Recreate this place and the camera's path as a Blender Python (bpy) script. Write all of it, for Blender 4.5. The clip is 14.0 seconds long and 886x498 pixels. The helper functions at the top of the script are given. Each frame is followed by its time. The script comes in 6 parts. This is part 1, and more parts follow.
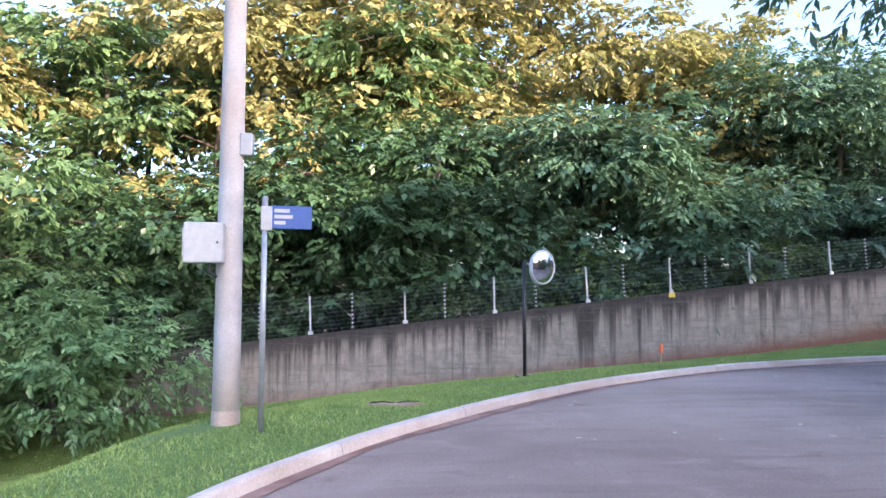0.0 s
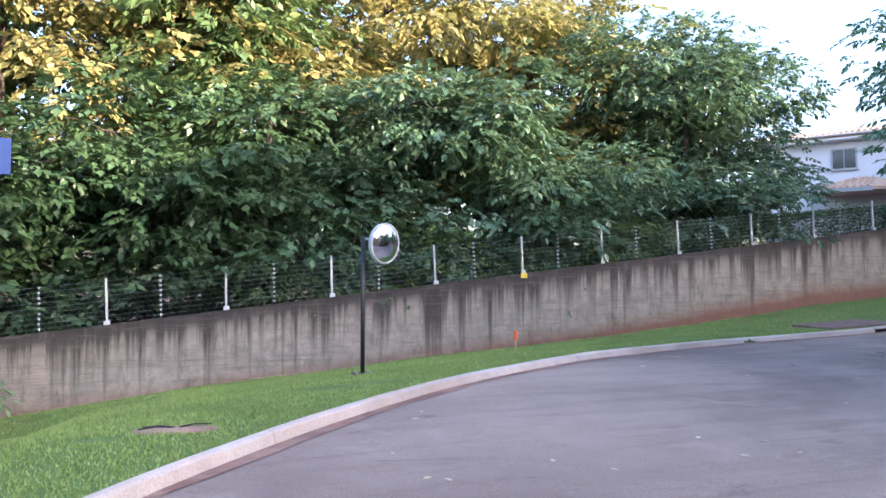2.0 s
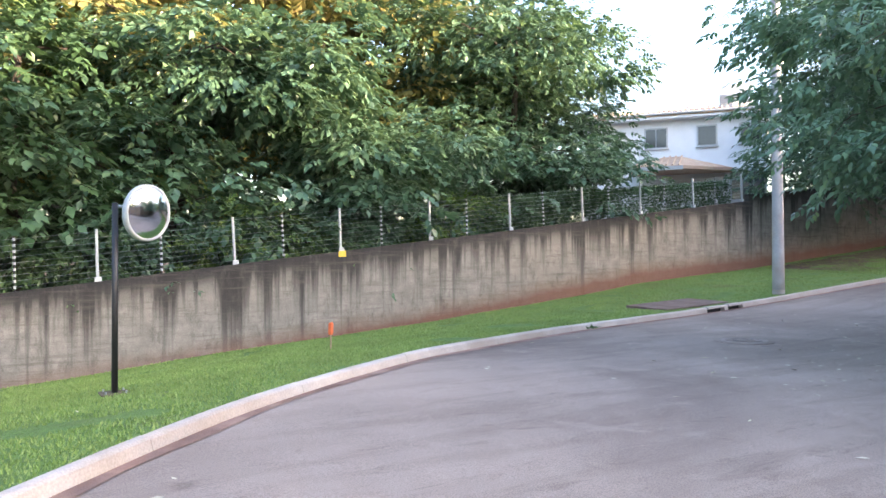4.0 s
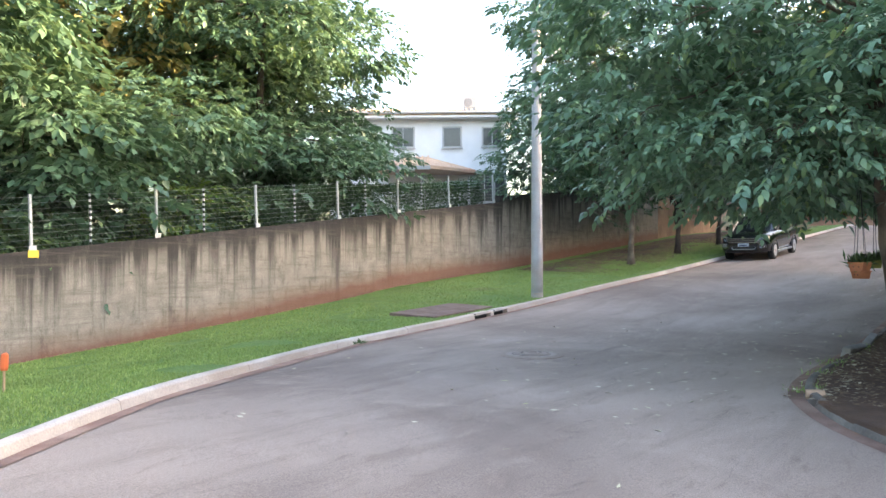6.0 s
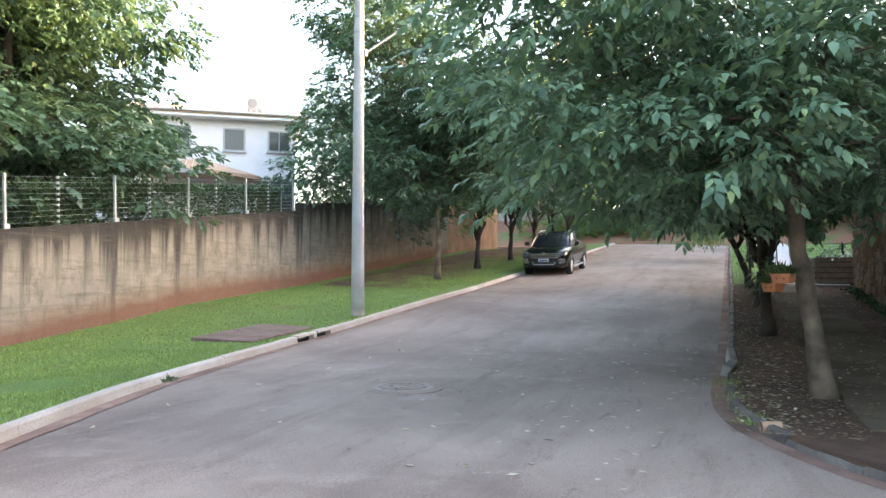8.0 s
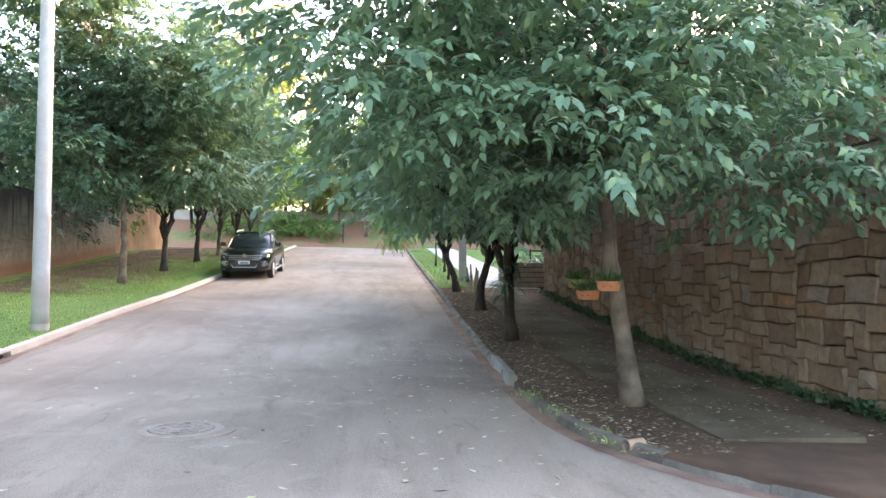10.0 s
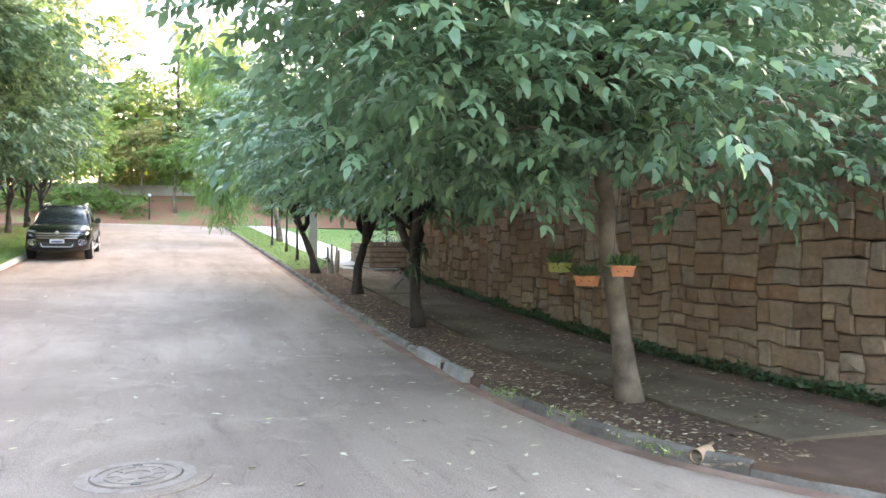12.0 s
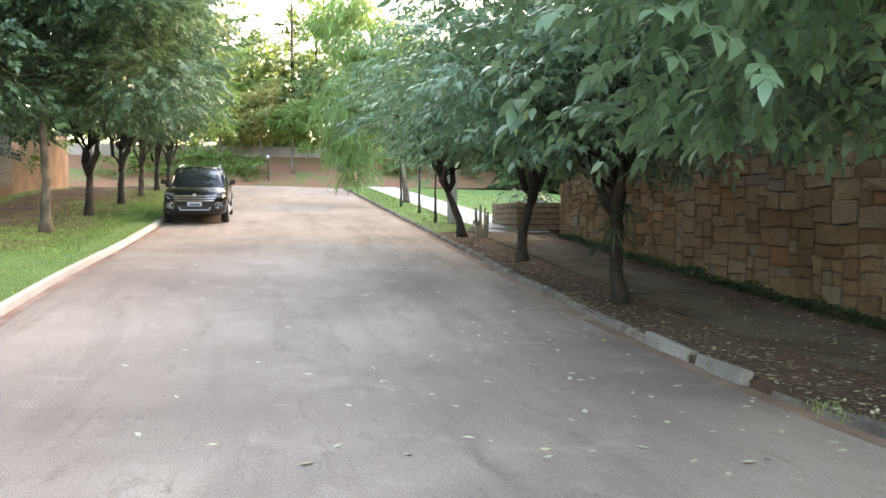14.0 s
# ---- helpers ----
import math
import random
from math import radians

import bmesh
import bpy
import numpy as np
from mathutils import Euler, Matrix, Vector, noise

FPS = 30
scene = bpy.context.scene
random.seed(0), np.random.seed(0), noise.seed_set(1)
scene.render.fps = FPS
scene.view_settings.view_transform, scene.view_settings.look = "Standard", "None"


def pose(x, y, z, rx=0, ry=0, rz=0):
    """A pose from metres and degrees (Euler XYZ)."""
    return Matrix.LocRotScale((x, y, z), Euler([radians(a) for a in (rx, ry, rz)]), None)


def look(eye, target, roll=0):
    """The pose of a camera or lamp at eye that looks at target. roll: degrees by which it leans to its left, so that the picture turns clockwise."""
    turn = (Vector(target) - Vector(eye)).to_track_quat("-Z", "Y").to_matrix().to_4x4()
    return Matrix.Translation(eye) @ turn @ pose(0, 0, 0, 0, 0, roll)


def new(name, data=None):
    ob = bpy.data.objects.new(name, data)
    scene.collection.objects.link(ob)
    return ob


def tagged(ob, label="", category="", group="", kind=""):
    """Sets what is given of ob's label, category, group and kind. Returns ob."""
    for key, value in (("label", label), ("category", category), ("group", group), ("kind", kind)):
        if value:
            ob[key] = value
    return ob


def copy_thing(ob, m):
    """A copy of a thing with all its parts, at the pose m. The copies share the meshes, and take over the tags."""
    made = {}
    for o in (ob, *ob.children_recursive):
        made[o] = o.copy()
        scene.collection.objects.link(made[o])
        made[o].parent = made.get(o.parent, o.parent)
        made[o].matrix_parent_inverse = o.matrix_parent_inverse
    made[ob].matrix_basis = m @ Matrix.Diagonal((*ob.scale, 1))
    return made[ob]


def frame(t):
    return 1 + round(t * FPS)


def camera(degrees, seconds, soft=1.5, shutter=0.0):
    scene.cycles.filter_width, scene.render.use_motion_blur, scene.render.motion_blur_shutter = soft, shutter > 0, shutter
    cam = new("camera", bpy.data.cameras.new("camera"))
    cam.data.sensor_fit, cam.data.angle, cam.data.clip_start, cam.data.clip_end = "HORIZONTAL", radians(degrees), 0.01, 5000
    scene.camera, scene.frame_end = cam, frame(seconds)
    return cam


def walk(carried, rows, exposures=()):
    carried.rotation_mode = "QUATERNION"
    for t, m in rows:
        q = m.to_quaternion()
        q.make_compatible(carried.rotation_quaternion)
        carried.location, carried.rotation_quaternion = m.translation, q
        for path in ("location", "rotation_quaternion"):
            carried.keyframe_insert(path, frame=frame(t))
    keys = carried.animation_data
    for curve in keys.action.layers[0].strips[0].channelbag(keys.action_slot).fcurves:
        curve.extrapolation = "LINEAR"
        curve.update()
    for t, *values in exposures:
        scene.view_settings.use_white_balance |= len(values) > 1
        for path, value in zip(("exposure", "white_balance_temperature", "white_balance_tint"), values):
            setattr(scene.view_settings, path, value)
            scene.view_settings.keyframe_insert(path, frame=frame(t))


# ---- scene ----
cam = camera(61.2, 14.0)
PATH = [
    (0, (2.078, 0.807, 1.371), (2.288, 2.790, 1.520), 0.2),
    (0.5, (2.244, 1.324, 1.398), (2.614, 3.284, 1.540), 0.1),
    (1, (2.387, 1.961, 1.360), (2.875, 3.897, 1.494), 0.1),
    (1.5, (2.484, 2.516, 1.395), (3.047, 4.433, 1.513), -0.1),
    (2, (2.717, 3.117, 1.424), (3.325, 5.020, 1.521), -0.1),
    (2.2, (2.804, 3.366, 1.423), (3.429, 5.264, 1.510), -0.2),
    (4.3, (4.067, 6.022, 1.540), (5.201, 7.670, 1.564), -0.1),
    (4.5, (4.173, 6.243, 1.537), (5.367, 7.848, 1.559), -0.0),
    (5, (4.474, 6.809, 1.553), (5.807, 8.301, 1.576), -0.1),
    (5.5, (4.825, 7.383, 1.559), (6.279, 8.755, 1.582), -0.1),
    (6, (5.160, 7.851, 1.592), (6.723, 9.099, 1.618), -0.1),
    (6.5, (5.537, 8.383, 1.586), (7.199, 9.496, 1.619), -0.1),
    (7, (5.823, 9.010, 1.572), (7.568, 9.986, 1.617), 0.0),
    (7.5, (6.125, 9.633, 1.538), (7.939, 10.474, 1.597), 0.0),
    (8, (6.432, 10.227, 1.515), (8.303, 10.933, 1.585), 0.1),
    (8.5, (6.676, 10.738, 1.530), (8.600, 11.281, 1.603), 0.1),
    (9, (7.037, 11.211, 1.573), (9.008, 11.545, 1.640), -0.0),
    (9.2, (7.158, 11.433, 1.531), (9.142, 11.668, 1.605), 0.2),
    (11.3, (8.779, 13.277, 1.632), (10.665, 12.608, 1.665), -0.1),
    (11.5, (8.983, 13.469, 1.627), (10.858, 12.775, 1.655), -0.0),
    (12, (9.475, 13.847, 1.624), (11.347, 13.144, 1.645), -0.0),
    (12.5, (10.090, 14.130, 1.591), (11.979, 13.471, 1.600), 0.2),
    (13, (10.627, 14.412, 1.613), (12.536, 13.815, 1.602), -0.1),
    (13.5, (11.264, 14.496, 1.685), (13.195, 13.979, 1.635), -0.8),
    (14, (11.862, 14.708, 1.693), (13.809, 14.257, 1.607), -0.3),
]
walk(cam, [(t, look(eye, target, roll)) for t, eye, target, roll in PATH],
     exposures=[(0.0, 2.65, 5250, 27), (2.2, 2.85, 5500, 27), (5.0, 3.4, 6300, 17), (9.0, 3.8, 6900, 18), (11.3, 4.65, 7150, 19), (14.0, 4.35, 7700, 17)])

# ---- world, sun, exposure ----
SUN_EL, SUN_AZ = radians(10.0), (0.60, -0.80)
world = bpy.data.worlds.new("sky")
scene.world = world
world.use_nodes = True
wn = world.node_tree
sky = wn.nodes.new("ShaderNodeTexSky")
sky.sky_type, sky.sun_disc = "NISHITA", False
sky.sun_elevation = SUN_EL
sky.sun_rotation = math.atan2(SUN_AZ[0], SUN_AZ[1])
sky.air_density, sky.dust_density, sky.ozone_density = 1.0, 4.0, 1.0
wn.links.new(sky.outputs[0], wn.nodes["Background"].inputs[0])
wn.nodes["Background"].inputs[1].default_value = 0.15
sun = new("sun", bpy.data.lights.new("sun", "SUN"))
sun.data.energy, sun.data.angle, sun.data.color = 3.8, radians(0.6), (1.0, 0.74, 0.42)
sun.matrix_world = look((0, 0, 30), Vector((0, 0, 30)) - Vector((SUN_AZ[0] * math.cos(SUN_EL), SUN_AZ[1] * math.cos(SUN_EL), math.sin(SUN_EL))))


# ---- small helpers ----
def part(name, bm, material, parent=None, label="", smooth=False):
    me = bpy.data.meshes.new(name)
    bm.to_mesh(me)
    bm.free()
    return mesh_part(name, me, material, parent, label, smooth)


def mesh_part(name, me, material, parent=None, label="", smooth=False):
    me.materials.append(material)
    if smooth:
        me.shade_smooth()
    ob = new(name, me)
    if parent is not None:
        ob.parent = parent
    return tagged(ob, label)


def thing(name, m, label, category, group="", kind=""):
    ob = new(name)
    ob.empty_display_size = 0.1
    ob.matrix_world = m
    return tagged(ob, label, category, group, kind)


def pydata(name, verts, faces):
    me = bpy.data.meshes.new(name)
    me.from_pydata([tuple(v) for v in verts], [], faces)
    me.update()
    return me


def box(x0, y0, z0, x1, y1, z1, bevel=0.0, bm=None):
    bm = bm or bmesh.new()
    vs = bmesh.ops.create_cube(bm, size=1.0)["verts"]
    bmesh.ops.scale(bm, vec=(x1 - x0, y1 - y0, z1 - z0), verts=vs)
    bmesh.ops.translate(bm, vec=((x0 + x1) / 2, (y0 + y1) / 2, (z0 + z1) / 2), verts=vs)
    if bevel:
        es = list({e for v in vs for e in v.link_edges})
        bmesh.ops.bevel(bm, geom=es, offset=bevel, segments=2, affect="EDGES", profile=0.5)
    return bm


def tube(points, radii, sides=8, bm=None, caps=True):
    """A tapered tube along points."""
    bm = bm or bmesh.new()
    pts = [Vector(p) for p in points]
    rings = []
    for i, p in enumerate(pts):
        d = (pts[min(i + 1, len(pts) - 1)] - pts[max(i - 1, 0)]).normalized()
        a = d.cross(Vector((0.31, 0.95, 0.05) if abs(d.z) > 0.9 else (0, 0, 1))).normalized()
        b = d.cross(a)
        r = radii[i]
        rings.append([bm.verts.new(p + (a * math.cos(k * math.tau / sides) + b * math.sin(k * math.tau / sides)) * r) for k in range(sides)])
    for r0, r1 in zip(rings, rings[1:]):
        for k in range(sides):
            bm.faces.new((r0[k], r0[(k + 1) % sides], r1[(k + 1) % sides], r1[k]))
    if caps:
        bm.faces.new(list(reversed(rings[0])))
        bm.faces.new(rings[-1])
    bm.normal_update()
    return bm


def profile(outline, depth, axis="y", bevel=0.0):
    """A flat outline (x, z) pushed through the given depth along y."""
    bm = bmesh.new()
    a = [bm.verts.new((x, -depth / 2, z)) for x, z in outline]
    b = [bm.verts.new((x, depth / 2, z)) for x, z in outline]
    bm.faces.new(a)
    bm.faces.new(list(reversed(b)))
    n = len(a)
    for i in range(n):
        bm.faces.new((a[(i + 1) % n], a[i], b[i], b[(i + 1) % n]))
    bmesh.ops.recalc_face_normals(bm, faces=bm.faces[:])
    if bevel:
        bmesh.ops.bevel(bm, geom=bm.edges[:], offset=bevel, segments=1, affect="EDGES")
    return bm


# ---- materials ----
def material(name, build):
    m = bpy.data.materials.new(name)
    m.use_nodes = True
    nt = m.node_tree
    build(nt, nt.nodes["Principled BSDF"])
    return m


def node(nt, kind, **inputs):
    n = nt.nodes.new(kind)
    for k, v in inputs.items():
        n.inputs[k.replace("_", " ")].default_value = v
    return n


def coords(nt, scale=(1, 1, 1)):
    mp = nt.nodes.new("ShaderNodeMapping")
    mp.inputs["Scale"].default_value = scale
    geo = nt.nodes.new("ShaderNodeNewGeometry")
    nt.links.new(geo.outputs["Position"], mp.inputs[0])
    return mp.outputs[0]


def noise_tex(nt, co, scale, detail=4.0, rough=0.55, distort=0.0):
    n = node(nt, "ShaderNodeTexNoise", Scale=scale, Detail=detail, Roughness=rough, Distortion=distort)
    nt.links.new(co, n.inputs["Vector"])
    return n.outputs["Fac"]


def ramp(nt, fac, stops):
    r = nt.nodes.new("ShaderNodeValToRGB")
    e = r.color_ramp.elements
    while len(e) < len(stops):
        e.new(0.5)
    for el, (pos, col) in zip(e, stops):
        el.position, el.color = pos, (*col, 1.0) if len(col) == 3 else col
    nt.links.new(fac, r.inputs[0])
    return r.outputs[0]


def mix(nt, fac, a, b, mode="MIX"):
    n = nt.nodes.new("ShaderNodeMix")
    n.data_type, n.blend_type = "RGBA", mode
    for sock, v in ((n.inputs[0], fac), (n.inputs[6], a), (n.inputs[7], b)):
        if isinstance(v, bpy.types.NodeSocket):
            nt.links.new(v, sock)
        elif isinstance(v, tuple):
            sock.default_value = (*v, 1.0)
        else:
            sock.default_value = v
    return n.outputs[2]


def bump(nt, p, height, strength=0.4, distance=0.02):
    b = node(nt, "ShaderNodeBump", Strength=strength, Distance=distance)
    nt.links.new(height, b.inputs["Height"])
    nt.links.new(b.outputs[0], p.inputs["Normal"])


def grainy(a, b, scale=8.0, rough=0.8, fine=60.0, relief=0.3, metal=0.0, c=None, big=0.6, depth=0.01, spec=0.5):
    """A surface that wanders between colours a and b, with fine grain and, at large scale, colour c."""
    def build(nt, p):
        co = coords(nt)
        n1, n2, n3 = noise_tex(nt, co, scale), noise_tex(nt, co, fine, 3.0), noise_tex(nt, co, big, 3.0)
        col = ramp(nt, n1, [(0.3, a), (0.7, b)])
        if c:
            col = mix(nt, ramp(nt, n3, [(0.42, (0, 0, 0)), (0.66, (1, 1, 1))]), col, c)
        col = mix(nt, 0.35, col, ramp(nt, n2, [(0.3, (0.35, 0.35, 0.35)), (0.7, (0.75, 0.75, 0.75))]), "OVERLAY")
        nt.links.new(col, p.inputs["Base Color"])
        p.inputs["Roughness"].default_value, p.inputs["Metallic"].default_value = rough, metal
        p.inputs["Specular IOR Level"].default_value = spec
        bump(nt, p, n2, relief, depth)
    return build


def plain(col, rough=0.5, metal=0.0, coat=0.0):
    def build(nt, p):
        co = coords(nt)
        n = noise_tex(nt, co, 14.0, 3.0)
        dark = tuple(0.82 * v for v in col)
        nt.links.new(ramp(nt, n, [(0.3, dark), (0.7, col)]), p.inputs["Base Color"])
        p.inputs["Roughness"].default_value, p.inputs["Metallic"].default_value = rough, metal
        p.inputs["Coat Weight"].default_value = coat
    return build


def leafy(dark, light, odd=None, odd_share=0.15, glow=0.35, rough=0.45):
    """Leaves that differ one by one, and let light through."""
    def build(nt, p):
        geo = nt.nodes.new("ShaderNodeNewGeometry")
        rnd = geo.outputs["Random Per Island"]
        co = coords(nt)
        clump = noise_tex(nt, co, 0.55, 2.0)
        stops = [(0.0, dark), (1.0 - odd_share if odd else 1.0, light)]
        if odd:
            stops.append((1.0, odd))
        col = ramp(nt, rnd, stops)
        col = mix(nt, ramp(nt, clump, [(0.35, (0, 0, 0)), (0.65, (0.7, 0.7, 0.7))]), col, light)
        nt.links.new(col, p.inputs["Base Color"])
        p.inputs["Roughness"].default_value = rough
        tr = nt.nodes.new("ShaderNodeBsdfTranslucent")
        nt.links.new(mix(nt, 0.35, col, (0.16, 0.24, 0.05)), tr.inputs[0])
        ms = nt.nodes.new("ShaderNodeMixShader")
        ms.inputs[0].default_value = glow
        nt.links.new(p.outputs[0], ms.inputs[1])
        nt.links.new(tr.outputs[0], ms.inputs[2])
        nt.links.new(ms.outputs[0], nt.nodes["Material Output"].inputs["Surface"])
    return build


def asphalt_build(nt, p):
    co = coords(nt)
    big, mid, fine = noise_tex(nt, co, 0.22, 4.0, 0.6, 0.6), noise_tex(nt, co, 1.3, 5.0, 0.62, 0.8), noise_tex(nt, co, 90.0, 3.0, 0.7)
    streak = noise_tex(nt, coords(nt, (0.25, 1.6, 1.0)), 1.1, 4.0, 0.6, 0.5)
    col = ramp(nt, big, [(0.33, (0.222, 0.171, 0.141)), (0.65, (0.375, 0.297, 0.248))])
    col = mix(nt, ramp(nt, streak, [(0.48, (0, 0, 0)), (0.70, (0.4, 0.4, 0.4))]), col, (0.150, 0.112, 0.092))
    smear = noise_tex(nt, coords(nt, (0.8, 2.6, 1.0)), 1.7, 6.0, 0.7, 1.2)
    col = mix(nt, ramp(nt, smear, [(0.56, (0, 0, 0)), (0.72, (0.5, 0.5, 0.5))]), col, (0.120, 0.088, 0.072))
    col = mix(nt, ramp(nt, mid, [(0.55, (0, 0, 0)), (0.75, (0.6, 0.6, 0.6))]), col, (0.400, 0.318, 0.262))
    col = mix(nt, 0.5, col, ramp(nt, fine, [(0.32, (0.16, 0.16, 0.16)), (0.68, (0.80, 0.80, 0.80))]), "OVERLAY")
    nt.links.new(col, p.inputs["Base Color"])
    p.inputs["Roughness"].default_value = 0.8
    p.inputs["Specular IOR Level"].default_value = 0.3
    bump(nt, p, fine, 0.35, 0.004)


def old_wall_build(nt, p):
    """Grey render with black streaks from the top, patches, and red earth splashed on the foot."""
    uv = nt.nodes.new("ShaderNodeUVMap")
    sep = nt.nodes.new("ShaderNodeSeparateXYZ")
    nt.links.new(uv.outputs[0], sep.inputs[0])
    co = coords(nt)
    drip = noise_tex(nt, coords(nt, (1.0, 1.0, 0.04)), 2.6, 5.0, 0.65)
    patch, fine = noise_tex(nt, co, 2.4, 5.0, 0.7, 0.3), noise_tex(nt, co, 45.0, 4.0)
    big = noise_tex(nt, co, 0.3, 3.0)
    col = ramp(nt, patch, [(0.30, (0.165, 0.154, 0.135)), (0.72, (0.310, 0.292, 0.260))])
    col = mix(nt, ramp(nt, big, [(0.4, (0, 0, 0)), (0.65, (0.5, 0.5, 0.5))]), col, (0.245, 0.222, 0.188))

    def add(op, a, b):
        m = nt.nodes.new("ShaderNodeMath")
        m.operation = op
        for s, v in zip(m.inputs, (a, b)):
            if isinstance(v, bpy.types.NodeSocket):
                nt.links.new(v, s)
            else:
                s.default_value = v
        return m.outputs[0]
    run = ramp(nt, drip, [(0.45, (0, 0, 0)), (0.57, (0.32, 0.32, 0.32)), (0.70, (1, 1, 1))])
    reach_down = add("ADD", add("MULTIPLY", run, 1.5), add("ADD", 0.15, add("MULTIPLY", patch, 0.26)))
    black = ramp(nt, add("DIVIDE", sep.outputs[1], add("MULTIPLY", reach_down, 2.3)), [(0.0, (0.98, 0.98, 0.98)), (0.28, (0.86, 0.86, 0.86)), (0.55, (0.36, 0.36, 0.36)), (1.0, (0, 0, 0))])
    col = mix(nt, black, col, (0.016, 0.015, 0.015))
    old = ramp(nt, noise_tex(nt, coords(nt, (1.0, 1.0, 0.35)), 4.5, 7.0, 0.75), [(0.52, (0, 0, 0)), (0.70, (0.75, 0.75, 0.75))])
    col = mix(nt, old, col, (0.085, 0.075, 0.066))
    board = ramp(nt, noise_tex(nt, coords(nt, (0.35, 0.35, 5.0)), 2.2, 6.0, 0.7), [(0.50, (0, 0, 0)), (0.68, (0.55, 0.55, 0.55))])
    col = mix(nt, board, col, (0.110, 0.096, 0.080))
    pos = nt.nodes.new("ShaderNodeNewGeometry")
    along = nt.nodes.new("ShaderNodeSeparateXYZ")
    nt.links.new(pos.outputs["Position"], along.inputs[0])
    reach = nt.nodes.new("ShaderNodeMapRange")
    reach.inputs["From Min"].default_value, reach.inputs["From Max"].default_value = 6.0, 20.0
    reach.inputs["To Min"].default_value, reach.inputs["To Max"].default_value = -0.35, 0.06
    nt.links.new(along.outputs[0], reach.inputs[0])
    foot = add("SUBTRACT", add("SUBTRACT", sep.outputs[0], add("MULTIPLY", noise_tex(nt, co, 1.1, 5.0, 0.7), 0.42)), reach.outputs[0])
    red = ramp(nt, foot, [(0.0, (1, 1, 1)), (0.15, (0.55, 0.55, 0.55)), (0.45, (0, 0, 0))])
    col = mix(nt, add("MULTIPLY", red, 0.85), col, (0.165, 0.078, 0.050))
    col = mix(nt, 0.4, col, ramp(nt, fine, [(0.3, (0.33, 0.33, 0.33)), (0.7, (0.7, 0.7, 0.7))]), "OVERLAY")
    nt.links.new(col, p.inputs["Base Color"])
    p.inputs["Roughness"].default_value = 0.92
    bump(nt, p, noise_tex(nt, co, 18.0, 6.0, 0.7), 0.5, 0.015)


def grass_build(nt, p):
    geo = nt.nodes.new("ShaderNodeNewGeometry")
    co = coords(nt)
    col = ramp(nt, geo.outputs["Random Per Island"], [(0.0, (0.135, 0.215, 0.040)), (0.6, (0.225, 0.345, 0.078)), (1.0, (0.35, 0.42, 0.14))])
    col = mix(nt, ramp(nt, noise_tex(nt, co, 0.7, 4.0, 0.6), [(0.42, (0, 0, 0)), (0.70, (0.8, 0.8, 0.8))]), col, (0.155, 0.220, 0.052))
    nt.links.new(col, p.inputs["Base Color"])
    p.inputs["Roughness"].default_value = 0.6


def lawn_build(nt, p):
    co = coords(nt)
    col = ramp(nt, noise_tex(nt, co, 24.0, 4.0, 0.7), [(0.3, (0.075, 0.130, 0.028)), (0.7, (0.155, 0.260, 0.055))])
    col = mix(nt, ramp(nt, noise_tex(nt, co, 0.8, 5.0, 0.65), [(0.52, (0, 0, 0)), (0.75, (0.7, 0.7, 0.7))]), col, (0.125, 0.150, 0.045))
    soil = ramp(nt, noise_tex(nt, co, 0.5, 5.0, 0.6), [(0.60, (0, 0, 0)), (0.75, (0.8, 0.8, 0.8))])
    col = mix(nt, soil, col, (0.105, 0.075, 0.040))
    nt.links.new(col, p.inputs["Base Color"])
    p.inputs["Roughness"].default_value = 0.9
    bump(nt, p, noise_tex(nt, co, 60.0, 4.0), 0.8, 0.03)


